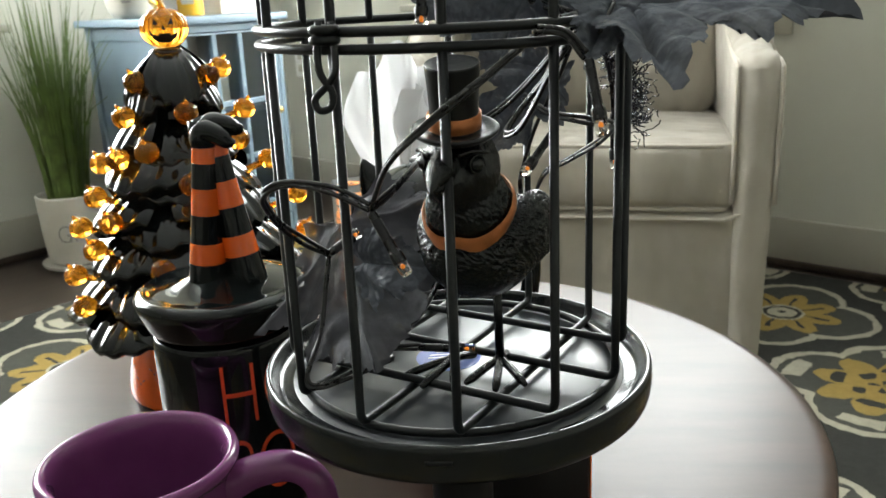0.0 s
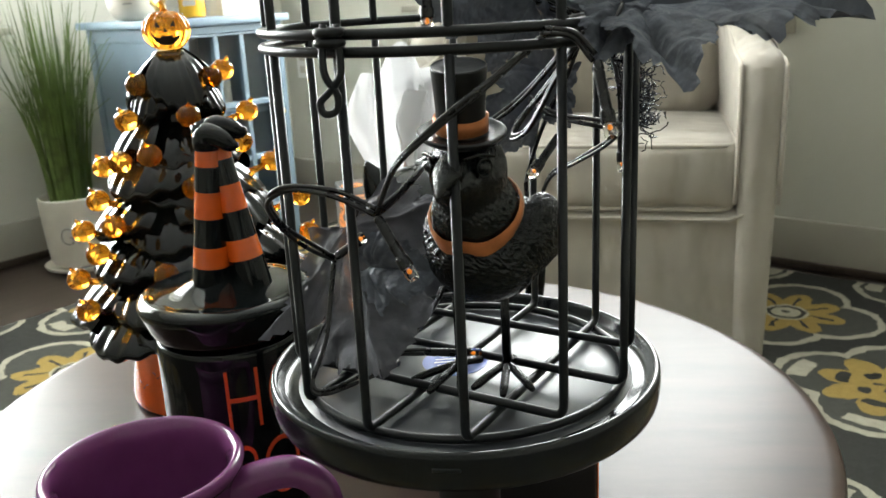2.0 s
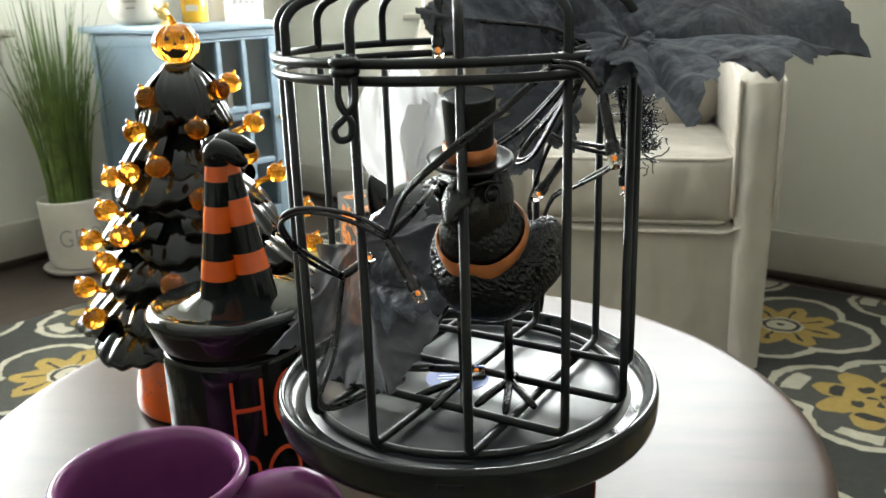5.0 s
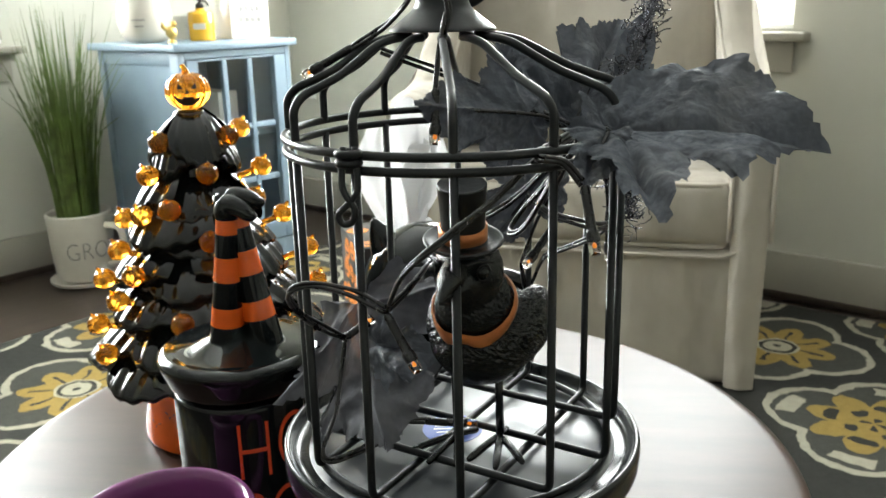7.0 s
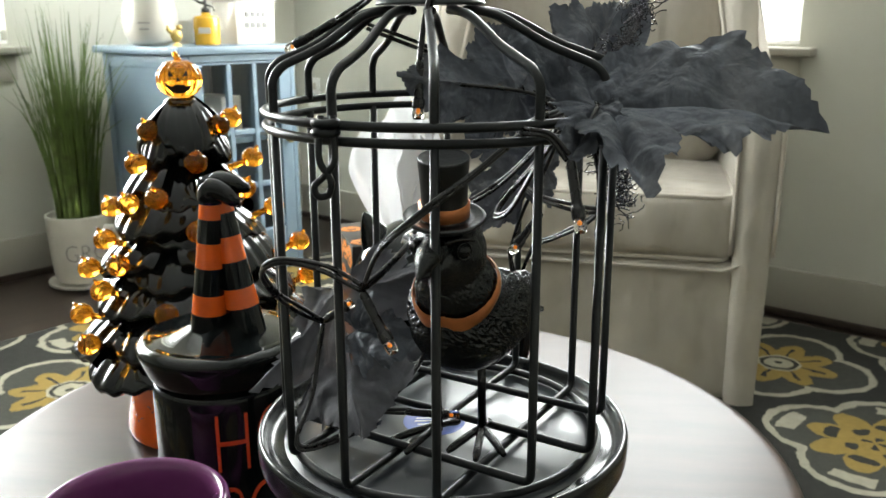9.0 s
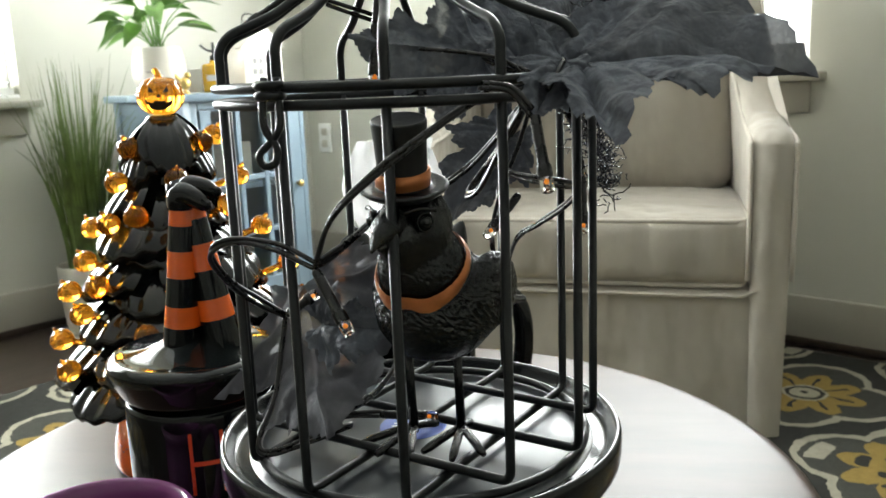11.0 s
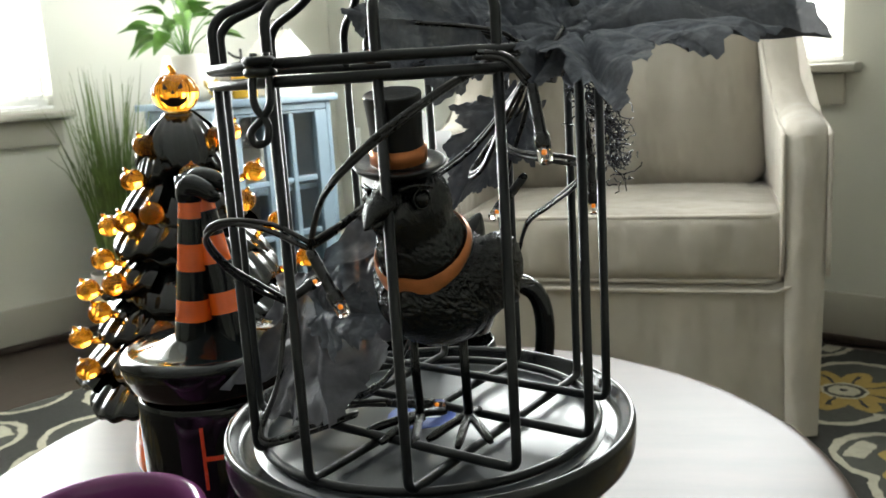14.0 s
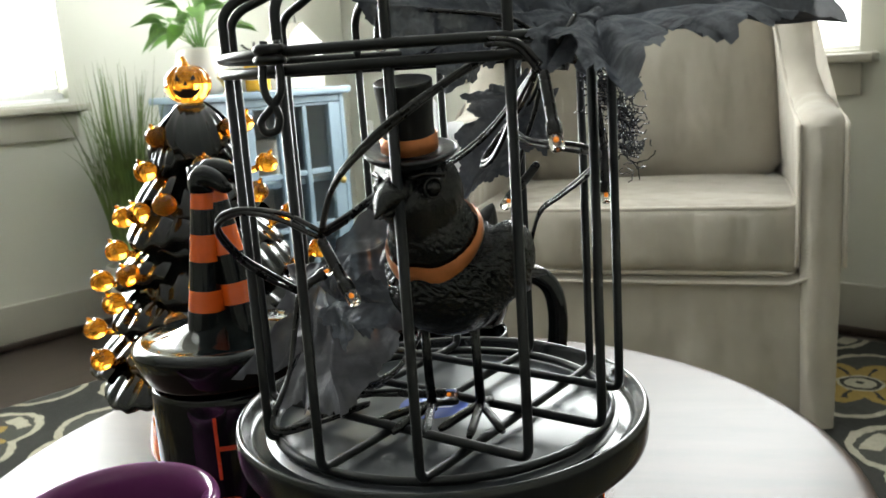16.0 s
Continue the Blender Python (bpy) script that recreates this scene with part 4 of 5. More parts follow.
    for z in (zt + 0.004, zt + 0.008):
        part("clasp", tube([(hx + 0.0045 * math.cos(t), hy + 0.0045 * math.sin(t), z) for t in [2 * math.pi * i / 16 for i in range(16)]], 0.0020, 8, closed=True), BLACK_METAL, c)


BIRD_BLOBS = [((0, 0.003, -0.001), (0.0272, 0.0315, 0.0262)), ((0, -0.0205, 0.0385), (0.0166, 0.0180, 0.0180)), ((0, -0.0130, 0.0200), (0.0190, 0.0195, 0.0190)), ((0.0004, -0.0345, 0.0365), (0.0098, 0.0125, 0.0110)),
              ((0.0218, 0.013, 0.004), (0.0090, 0.0255, 0.0172)), ((-0.0218, 0.013, 0.004), (0.0090, 0.0255, 0.0172)), ((0.005, 0.042, -0.009), (0.0100, 0.024, 0.0056))]


def bird_field(p):
    s = np.zeros(len(p))
    for c, rad in BIRD_BLOBS:
        q = np.sqrt((((p - np.array(c)) / np.array(rad)) ** 2).sum(1))
        s += np.exp(-16.0 * (q - 1))
    return s


def bird_surface(dirs):
    """Distance from the body's centre to the skin of a plump bird along each unit direction (facing -y)."""
    r = np.full(len(dirs), 0.085)
    # march in from outside to the first crossing
    hit = np.zeros(len(dirs), bool)
    for k in range(160):
        inside = bird_field(dirs * r[:, None]) > 1.0
        hit |= inside
        r = np.where(hit, r, r - 0.0005)
    return r


def crow():
    m = pose(0.1045, 0.5800, 0.6680, 0, 0, -17)
    bm = bmesh.new()
    U, V = 300, 200
    th = np.linspace(0, 2 * np.pi, U, endpoint=False)
    ph = np.linspace(0, np.pi, V + 1)[1:-1]
    d = np.array([(math.sin(p) * math.cos(t), math.sin(p) * math.sin(t), math.cos(p)) for p in ph for t in th])
    r = bird_surface(d)
    pts = d * r[:, None]
    rows, prevrow = [], None
    for i in range(len(ph)):
        row = []
        for j in range(U):
            p = Vector(pts[i * U + j])
            n = Vector(d[i * U + j])
            # feathers: short overlapping ridges that run down and back
            wx, wy = p.x + 0.0010 * math.sin(p.z * 600), p.y + 0.0010 * math.cos(p.z * 520)
            f = 0.45 - 1.3 * abs(noise.noise(Vector((wx * 560, wy * 430 + p.z * 430, p.z * 130 - wy * 130))))
            g = noise.noise(Vector((p.x * 150, p.y * 70, p.z * 90 + 5)))
            calm = min(1.0, max(0.45, (p.y + 0.036) / 0.016))
            if p.z < -0.010:
                calm *= max(0.15, 1 + (p.z + 0.010) / 0.010)
            row.append(bm.verts.new(p + n * (0.0016 * f + 0.0006 * g) * calm))
        rows.append(row)
    top, bot = bm.verts.new((0, 0, bird_surface(np.array([[0, 0, 1.0]]))[0])), bm.verts.new((0, 0, -bird_surface(np.array([[0, 0, -1.0]]))[0]))
    for a, b in zip(rows, rows[1:]):
        for j in range(U):
            bm.faces.new((a[j], b[j], b[(j + 1) % U], a[(j + 1) % U]))
    for j in range(U):
        bm.faces.new((top, rows[0][j], rows[0][(j + 1) % U]))
        bm.faces.new((bot, rows[-1][(j + 1) % U], rows[-1][j]))

    # beak, eyes with rims
    bm = tube(spline([(0, -0.039, 0.0425), (0.0003, -0.0470, 0.0420), (0.0008, -0.0545, 0.0400), (0.0013, -0.0610, 0.0355)], 5), [0.0072, 0.0070, 0.0067, 0.0064, 0.0061, 0.0058, 0.0054, 0.0050, 0.0045, 0.0040, 0.0035, 0.0029, 0.0023, 0.0017, 0.0011, 0.0005], 14, bm=bm)
    bm = tube(spline([(0, -0.040, 0.0365), (0.0003, -0.0465, 0.0364), (0.0008, -0.0535, 0.0352)], 4), [0.0050, 0.0048, 0.0044, 0.0040, 0.0035, 0.0030, 0.0023, 0.0015, 0.0006], 12, bm=bm)
    for s in (-1, 1):
        bm = ball(0.0034, pose(s * 0.0112, -0.0335, 0.0430), 16, 10, bm)
        rim = [(s * (0.0122 + 0.0022 * math.cos(t)), -0.0345 + 0.0028 * math.cos(t), 0.0430 + 0.0038 * math.sin(t)) for t in [2 * math.pi * i / 24 for i in range(24)]]
        bm = tube(rim, 0.0006, 6, closed=True, bm=bm)
        bm = tube(spline([(s * 0.0062, -0.0420, 0.0475), (s * 0.0110, -0.0380, 0.0490), (s * 0.0155, -0.0310, 0.0475)], 4), 0.0010, 6, bm=bm)
    # wing feathers and tail blades
    for s in (-1, 1):
        for i in range(6):
            t = i / 5
            p0 = Vector((s * (0.0282 - 0.003 * t), 0.006 + 0.010 * t, 0.013 - 0.017 * t))
            p1 = p0 + Vector((s * -0.005, 0.028 - 0.004 * t, -0.013))
            bm = tube(spline([p0, (p0 + p1) / 2 + Vector((s * 0.0018, 0, 0)), p1], 4), [0.0012, 0.0020, 0.0026, 0.0029, 0.0028, 0.0025, 0.0020, 0.0013, 0.0005], 8, bm=bm)
    for i in range(5):
        x = (i - 2) * 0.0042
        bm = tube([(x * 0.6 + 0.005, 0.033, -0.006), (x * 0.9 + 0.009, 0.048, -0.010), (x * 0.95 + 0.014, 0.062, -0.013)], [0.004, 0.0038, 0.0016], 8, bm=bm)
    # legs and toes of bent wire
    for s, yaw in ((-1, -14), (1, 12)):
        x = -0.0075 + s * 0.0112
        foot = Vector((x, 0.0135 + s * 0.003, -0.0690))
        bm = tube([(x, 0.011 + s * 0.003, -0.020), (x, 0.012 + s * 0.003, -0.045), foot], [0.0022, 0.0022, 0.0024], 10, bm=bm)
        for a, ln in ((-35, 0.026), (0, 0.028), (33, 0.025), (172, 0.016)):
            u = Vector((math.sin(radians(a + yaw)), -math.cos(radians(a + yaw)), 0))
            bm = tube(spline([foot + Vector((0, 0, 0.003)), foot + u * ln * 0.5 + Vector((0, 0, 0.0015)), foot + u * ln + Vector((0, 0, -0.0010))], 3), [0.0021] * 6 + [0.0014], 8, bm=bm)
    body_faces = len(bm.faces)
    # top hat
    hat = pose(0.0010, -0.0295, 0.0545, 12, 4, 0) @ Matrix.Diagonal((0.90, 0.90, 0.87, 1))
    bm = lathe(rounded([(0, -0.002), (0.0140, -0.002), (0.0188, 0.0010), (0.0204, 0.0030), (0.0190, 0.0040), (0.0140, 0.0026), (0.0114, 0.0030), (0.0112, 0.0110), (0.0117, 0.0230), (0.0126, 0.0340), (0.0121, 0.0349), (0.0108, 0.0342), (0, 0.0338)], 0.2), 48, bm, hat, lambda a, z: 1 + (0.035 * math.cos(2 * a) if z < 0.005 else 0.006 * math.cos(3 * a)))
    bm.faces.ensure_lookup_table()
    hat_faces = len(bm.faces)
    bm = lathe([(0.0117, 0.0035), (0.0126, 0.0040), (0.0126, 0.0105), (0.0117, 0.0110)], 48, bm, hat, lambda a, z: 1 + 0.012 * math.cos(5 * a + z * 300))
    # copper ribbon round the neck, lying on the feathers
    N = 96
    centre, across, ahead = np.array([0.0, -0.010, 0.021]), np.array([1.0, 0, 0]), np.array([0, -0.781, -0.625])
    upright = np.cross(ahead, across) * -1
    ribbon = [[] for _ in range(N)]
    turns = 2 * np.pi * np.arange(N) / N
    out = np.cos(turns)[:, None] * ahead + np.sin(turns)[:, None] * across
    dip = 0.0022 * np.exp(-(np.minimum(turns, 2 * np.pi - turns) / 0.22) ** 2)
    for k in (-1, -0.4, 0.4, 1):
        start = centre + upright * (k * 0.0031) - dip[:, None] * upright
        reach = np.full(N, 0.006)
        for _ in range(140):
            reach = np.where(bird_field(start + out * reach[:, None]) > 1.0, reach + 0.0003, reach)
        skin = start + out * (reach + (0.0022 if abs(k) < 1 else 0.0012))[:, None]
        for i in range(N):
            ribbon[i].append(bm.verts.new(Vector(skin[i])))
    for i in range(N):
        a, b = ribbon[i], ribbon[(i + 1) % N]
        for k in range(3):
            bm.faces.new((a[k], b[k], b[k + 1], a[k + 1]))
    for i, f in enumerate(bm.faces):
        f.material_index = 0 if i < body_faces else (1 if i < hat_faces else 2)
    ob = part("bird_figurine", bm, RESIN, None, m=m)
    ob.data.materials.append(FELT)
    ob.data.materials.append(COPPER)
    tagged(ob, "black resin bird figurine with top hat, copper ribbon and wire legs", "figurine")


# ---------------------------------------------------------------- leaves
MAPLE = [(0.00, 0.03), (-0.10, 0.08), (-0.19, 0.21), (-0.09, 0.23), (-0.04, 0.31), (0.04, 0.29), (0.09, 0.42), (0.17, 0.44), (0.31, 0.55), (0.31, 0.42), (0.37, 0.39), (0.37, 0.24), (0.46, 0.26), (0.52, 0.33), (0.61, 0.36), (0.64, 0.25), (0.73, 0.25), (0.76, 0.16), (0.86, 0.11), (0.91, 0.05), (1.0, 0.0)]


MAPLE_BROAD = [(0.00, 0.03), (-0.16, 0.06), (-0.19, 0.16), (-0.05, 0.24), (0.10, 0.31), (0.23, 0.38), (0.40, 0.385), (0.58, 0.42), (0.64, 0.33), (0.72, 0.31), (0.75, 0.22), (0.84, 0.16), (0.90, 0.07), (1.0, 0.0)]


def maple(L, width=1.0, cup=0.1, droop=0.15, seed=0, wave=0.03, broad=False):
    """A lobed fabric leaf along +x with creased veins, folds and a toothed edge."""
    rng = random.Random(seed)
    def side(shape):
        half = []
        for (xa, ya), (xb, yb) in zip(shape, shape[1:]):
            for k in range(4):
                t = k / 4
                j = 0.010 if k % 2 else -0.004
                nx, ny = yb - ya, -(xb - xa)
                q = math.hypot(nx, ny) or 1
                half.append((xa + (xb - xa) * t - nx / q * j + rng.uniform(-0.006, 0.006), (ya + (yb - ya) * t - ny / q * j + rng.uniform(-0.006, 0.006)) * width))
        return half

    half, other = side(MAPLE_BROAD if broad else MAPLE), side(MAPLE)
    edge = half + [(1.0, 0.0)] + [(x + rng.uniform(-0.008, 0.008), -y * (1 + 0.12 * math.sin(seed + 3 * x))) for x, y in other[::-1]]
    ne = len(edge)
    calm = [(sum(edge[min(ne - 1, max(0, i + k))][0] for k in range(-4, 5)) / 9, sum(edge[min(ne - 1, max(0, i + k))][1] for k in range(-4, 5)) / 9) for i in range(ne)]
    veins = [(0, 1.0), (68, 0.62), (-68, 0.62), (125, 0.33), (-125, 0.33)]
    bm = bmesh.new()
    rows = []
    n = 12
    cx = 0.02
    for k in range(n + 1):
        s = k / n
        row, row_i = [], 0
        for x, y in edge:
            sx, sy = calm[row_i]
            row_i += 1
            q = s ** 5
            px, py = cx + ((x - cx) * q + (sx - cx) * (1 - q)) * s, (y * q + sy * (1 - q)) * s
            r, a = math.hypot(px, py), math.degrees(math.atan2(py, px))
            crease = min(abs((a - v + 180) % 360 - 180) for v, _ in veins)
            z = cup * abs(py) + wave * (math.sin(px * 11 + seed) * math.cos(py * 9 + seed * 2) + 0.6 * math.sin(py * 23 + px * 7 + seed * 5)) * min(1, r * 2.2)
            z += 0.100 * (1 - math.exp(-crease / 5)) * min(1, r * 2.5) + 0.022 * abs(math.sin((px - abs(py) * 0.75) * 19)) * min(1, abs(py) * 7) - droop * r * r
            z += 0.030 * noise.noise(Vector((px * 6, py * 6, seed * 3.1))) + 0.008 * noise.noise(Vector((px * 22, py * 22, seed * 1.3)))
            row.append(bm.verts.new((px * L, py * L, z * L)))
            if k == 0:
                break
        rows.append(row)
    for i in range(len(edge) - 1):
        bm.faces.new((rows[0][0], rows[1][i], rows[1][i + 1]))
    for a, b in zip(rows[1:], rows[2:]):
        for i in range(len(edge) - 1):
            bm.faces.new((a[i], b[i], b[i + 1], a[i + 1]))
    return bm


def frame_of(base, tip, side):
    x = (Vector(tip) - Vector(base)).normalized()
    y = Vector(side) - Vector(base)
    y = (y - x * y.dot(x)).normalized()
    z = x.cross(y)
    return Matrix.Translation(base) @ Matrix((x, y, z)).transposed().to_4x4()


def leaf_spray():
    g = thing("leaf_spray", pose(0, 0, 0), "spray of black fabric maple leaves clipped to the cage", "leaf garland")
    spec = [
        # base, tip, a point on the upper side, width, cup, droop, seed, length
        ((0.166, 0.572, 0.770), (0.256, 0.553, 0.766), (0.225, 0.640, 0.815), 1.12, 0.10, 0.06, 1, 0.094),
        ((0.128, 0.592, 0.776), (0.074, 0.573, 0.783), (0.104, 0.596, 0.818), 0.95, 0.22, 0.12, 2, 0.060),
        ((0.152, 0.632, 0.764), (0.184, 0.690, 0.820), (0.110, 0.650, 0.800), 1.05, 0.05, 0.02, 3, 0.082),
        ((0.140, 0.640, 0.764), (0.112, 0.672, 0.806), (0.080, 0.650, 0.770), 0.85, 0.08, 0.05, 4, 0.062),
        ((0.140, 0.648, 0.738), (0.103, 0.640, 0.692), (0.170, 0.630, 0.708), 0.80, 0.15, 0.05, 6, 0.060),
        ((0.162, 0.560, 0.772), (0.150, 0.540, 0.752), (0.190, 0.545, 0.752), 1.0, 0.10, 0.10, 8, 0.034),
    ]
    for base, tip, side, w, cup, droop, seed, L in spec:
        part("leaf", maple(L, w, cup, droop, seed, broad=seed == 1), LEAF, g, "frayed black fabric leaf with pressed veins", m=frame_of(base, tip, side))
        b, t = Vector(base), Vector(tip)
        part("stem", tube(spline([(0.158, 0.612, 0.752), (b + Vector((0.155, 0.61, 0.765))) / 2, b, b + (t - b) * 0.55], 4), 0.0010, 6), BLACK_CABLE, g)
    # glittered twig and its net of fine wires
    rng = random.Random(7)
    part("twig", tube(spline([(0.160, 0.605, 0.755), (0.172, 0.622, 0.778), (0.186, 0.650, 0.800), (0.198, 0.676, 0.822), (0.205, 0.692, 0.842)], 5), [0.0022] * 20 + [0.0012], 8), GLITTER, g, "glittered black twig")
    part("leaf", leaf_blade(0.070, 0.020, 0.5, 0.12, 12), LEAF, g, "narrow dark leaf on the twig", m=frame_of((0.176, 0.630, 0.782), (0.205, 0.692, 0.842), (0.150, 0.640, 0.800)))
    bm = bmesh.new()
    for path, count, size in ((spline([(0.172, 0.622, 0.778), (0.186, 0.650, 0.800), (0.205, 0.692, 0.842)], 30), 420, 0.0085), (spline([(0.172, 0.628, 0.748), (0.182, 0.645, 0.728), (0.188, 0.656, 0.708)], 30), 300, 0.0095)):
        for i in range(count):
            p = path[rng.randrange(len(path))] + Vector([rng.gauss(0, size * 0.4) for _ in range(3)])
            pts = [p]
            d = Vector([rng.gauss(0, 1) for _ in range(3)]).normalized()
            for _ in range(5):
                d = (d + 0.8 * Vector([rng.gauss(0, 1) for _ in range(3)])).normalized()
                pts.append(pts[-1] + d * size * 0.24)
            bm = tube(pts, 0.00034, 4, bm=bm, ends=False)
    tagged(part("wire_net", bm, GLITTER, g, "tangle of fine glittered wire"), kind="stuff")
    # the leaf that leans inside the cage
    l = thing("fabric_leaf", pose(0, 0, 0), "black fabric maple leaf leaning on the cage bars", "leaf")
    part("blade", maple(0.098, 1.35, 0.06, 0.05, 9, 0.022), SHEER_LEAF, l, m=frame_of((0.030, 0.636, 0.664), (0.056, 0.563, 0.613), (-0.028, 0.655, 0.638)))
    part("blade", maple(0.045, 0.9, 0.10, 0.10, 12, 0.03), LEAF, l, m=frame_of((0.046, 0.600, 0.652), (0.083, 0.580, 0.655), (0.06, 0.60, 0.68)))


# ---------------------------------------------------------------- string lights
def string_lights():
    s = thing("string_lights", pose(0, 0, 0), "black cable string lights with small amber bulbs", "string lights")

    def pair(points, gap=0.0022, r=0.0011):
        path = spline(points, 8)
        for k in (-0.5, 0.5):
            off = [p + Vector((0.3, 0.2, 1)).normalized() * k * gap * (1 + 0.25 * math.sin(i * 0.35)) + Vector((0, 0.4 * k * gap * math.sin(i * 0.22), 0)) for i, p in enumerate(path)]
            part("cable", tube(off, r, 7), BLACK_CABLE, s)

    def led(base, tip, lit=True):
        b, t = Vector(base), Vector(tip)
        d = (t - b).normalized()
        L = (t - b).length
        q = d.to_track_quat("Z", "Y").to_matrix().to_4x4()
        m = Matrix.Translation(b) @ q
        sock = part("socket", lathe(rounded([(0, 0), (0.0019, 0), (0.0022, 0.003), (0.0022, L * 0.62), (0.0030, L * 0.65), (0.0030, L * 0.80), (0.0026, L * 0.81), (0, L * 0.80)], 0.2), 20), BLACK_CABLE, s, m=m)
        part("bulb", lathe(rounded([(0, L * 0.80), (0.0027, L * 0.805), (0.0027, L * 0.95), (0.0020, L), (0.0012, L - 0.0012), (0, L - 0.0020)], 0.2), 20), CLEAR_PLASTIC, sock, "clear plastic bulb")
        part("chip", ball(0.0007, pose(0, 0, L * 0.86) @ Matrix.Diagonal((1, 1, 1.4, 1)), 10, 8), AMBER_CHIP, sock, "amber light chip")

    led((0.0625, 0.5340, 0.6945), (0.0775, 0.5230, 0.6705))
    led((0.1500, 0.5370, 0.7520), (0.1545, 0.5255, 0.7240))
    led((0.1735, 0.6430, 0.7160), (0.1745, 0.6430, 0.6860))
    led((0.0835, 0.5800, 0.7900), (0.0830, 0.5750, 0.7640))
    led((0.0380, 0.6200, 0.8080), (0.0095, 0.6290, 0.7930))
    led((0.0310, 0.5930, 0.6590), (0.0455, 0.6000, 0.6680))
    led((0.0700, 0.6120, 0.6010), (0.1000, 0.6090, 0.6010))
    led((0.1420, 0.6350, 0.7080), (0.1260, 0.6180, 0.6900))
    pair([(0.150, 0.595, 0.765), (0.131, 0.560, 0.760), (0.110, 0.528, 0.747), (0.089, 0.520, 0.732), (0.072, 0.526, 0.716), (0.0625, 0.5345, 0.696)])
    pair([(0.0625, 0.5345, 0.696), (0.045, 0.540, 0.703), (0.025, 0.546, 0.7045), (0.0135, 0.551, 0.698), (0.0150, 0.565, 0.683), (0.022, 0.582, 0.669), (0.031, 0.593, 0.659)])
    pair([(0.031, 0.593, 0.659), (0.029, 0.590, 0.645), (0.026, 0.582, 0.622), (0.020, 0.571, 0.604), (0.026, 0.570, 0.5995), (0.042, 0.583, 0.6005), (0.058, 0.600, 0.6005)])
    pair([(0.060, 0.620, 0.605), (0.052, 0.611, 0.6015), (0.060, 0.611, 0.6015), (0.071, 0.612, 0.6012)])
    pair([(0.086, 0.640, 0.640), (0.075, 0.640, 0.618), (0.066, 0.634, 0.606), (0.060, 0.622, 0.604)])
    pair([(0.0625, 0.5345, 0.696), (0.070, 0.550, 0.700), (0.078, 0.575, 0.706), (0.072, 0.610, 0.700), (0.090, 0.640, 0.705), (0.120, 0.630, 0.725), (0.148, 0.610, 0.757)])
    pair([(0.150, 0.600, 0.764), (0.140, 0.610, 0.742), (0.125, 0.618, 0.722), (0.118, 0.612, 0.712), (0.126, 0.600, 0.718), (0.140, 0.590, 0.745), (0.152, 0.588, 0.762)])
    pair([(0.152, 0.596, 0.764), (0.143, 0.620, 0.735), (0.134, 0.640, 0.712), (0.128, 0.655, 0.690), (0.126, 0.690, 0.668), (0.131, 0.703, 0.640)])
    pair([(0.133, 0.700, 0.655), (0.140, 0.686, 0.676), (0.152, 0.664, 0.688), (0.166, 0.640, 0.702), (0.171, 0.625, 0.712), (0.160, 0.600, 0.718), (0.140, 0.620, 0.720), (0.128, 0.640, 0.726)])
    pair([(0.150, 0.600, 0.766), (0.130, 0.545, 0.764), (0.141, 0.539, 0.762), (0.149, 0.5375, 0.753)])
    pair([(0.1735, 0.643, 0.715), (0.171, 0.636, 0.735), (0.164, 0.622, 0.755)])
    pair([(0.0835, 0.580, 0.790), (0.085, 0.586, 0.806), (0.088, 0.5935, 0.8235)])
    pair([(0.038, 0.620, 0.808), (0.056, 0.611, 0.818), (0.068, 0.600, 0.828), (0.076, 0.595, 0.838), (0.086, 0.5935, 0.836), (0.090, 0.5935, 0.825), (0.088, 0.5935, 0.815)])
    pair([(0.050, 0.640, 0.805), (0.085, 0.640, 0.792), (0.120, 0.635, 0.778), (0.150, 0.615, 0.766)])


# ---------------------------------------------------------------- the ceramic tree
def pumpkin_mesh(r, ribs=8, squash=0.9, u=32, v=16):
    def shape(co):
        a = math.atan2(co.y, co.x)
        k = 1 - 0.12 * (1 - abs(math.cos(a * ribs / 2))) ** 1.3
        dip = 1 - 0.16 * math.exp(-((co.x ** 2 + co.y ** 2) / (0.3 * r) ** 2))
        return Vector((co.x * k, co.y * k, co.z * squash * dip))
    return ball(r, None, u, v, squash=shape)


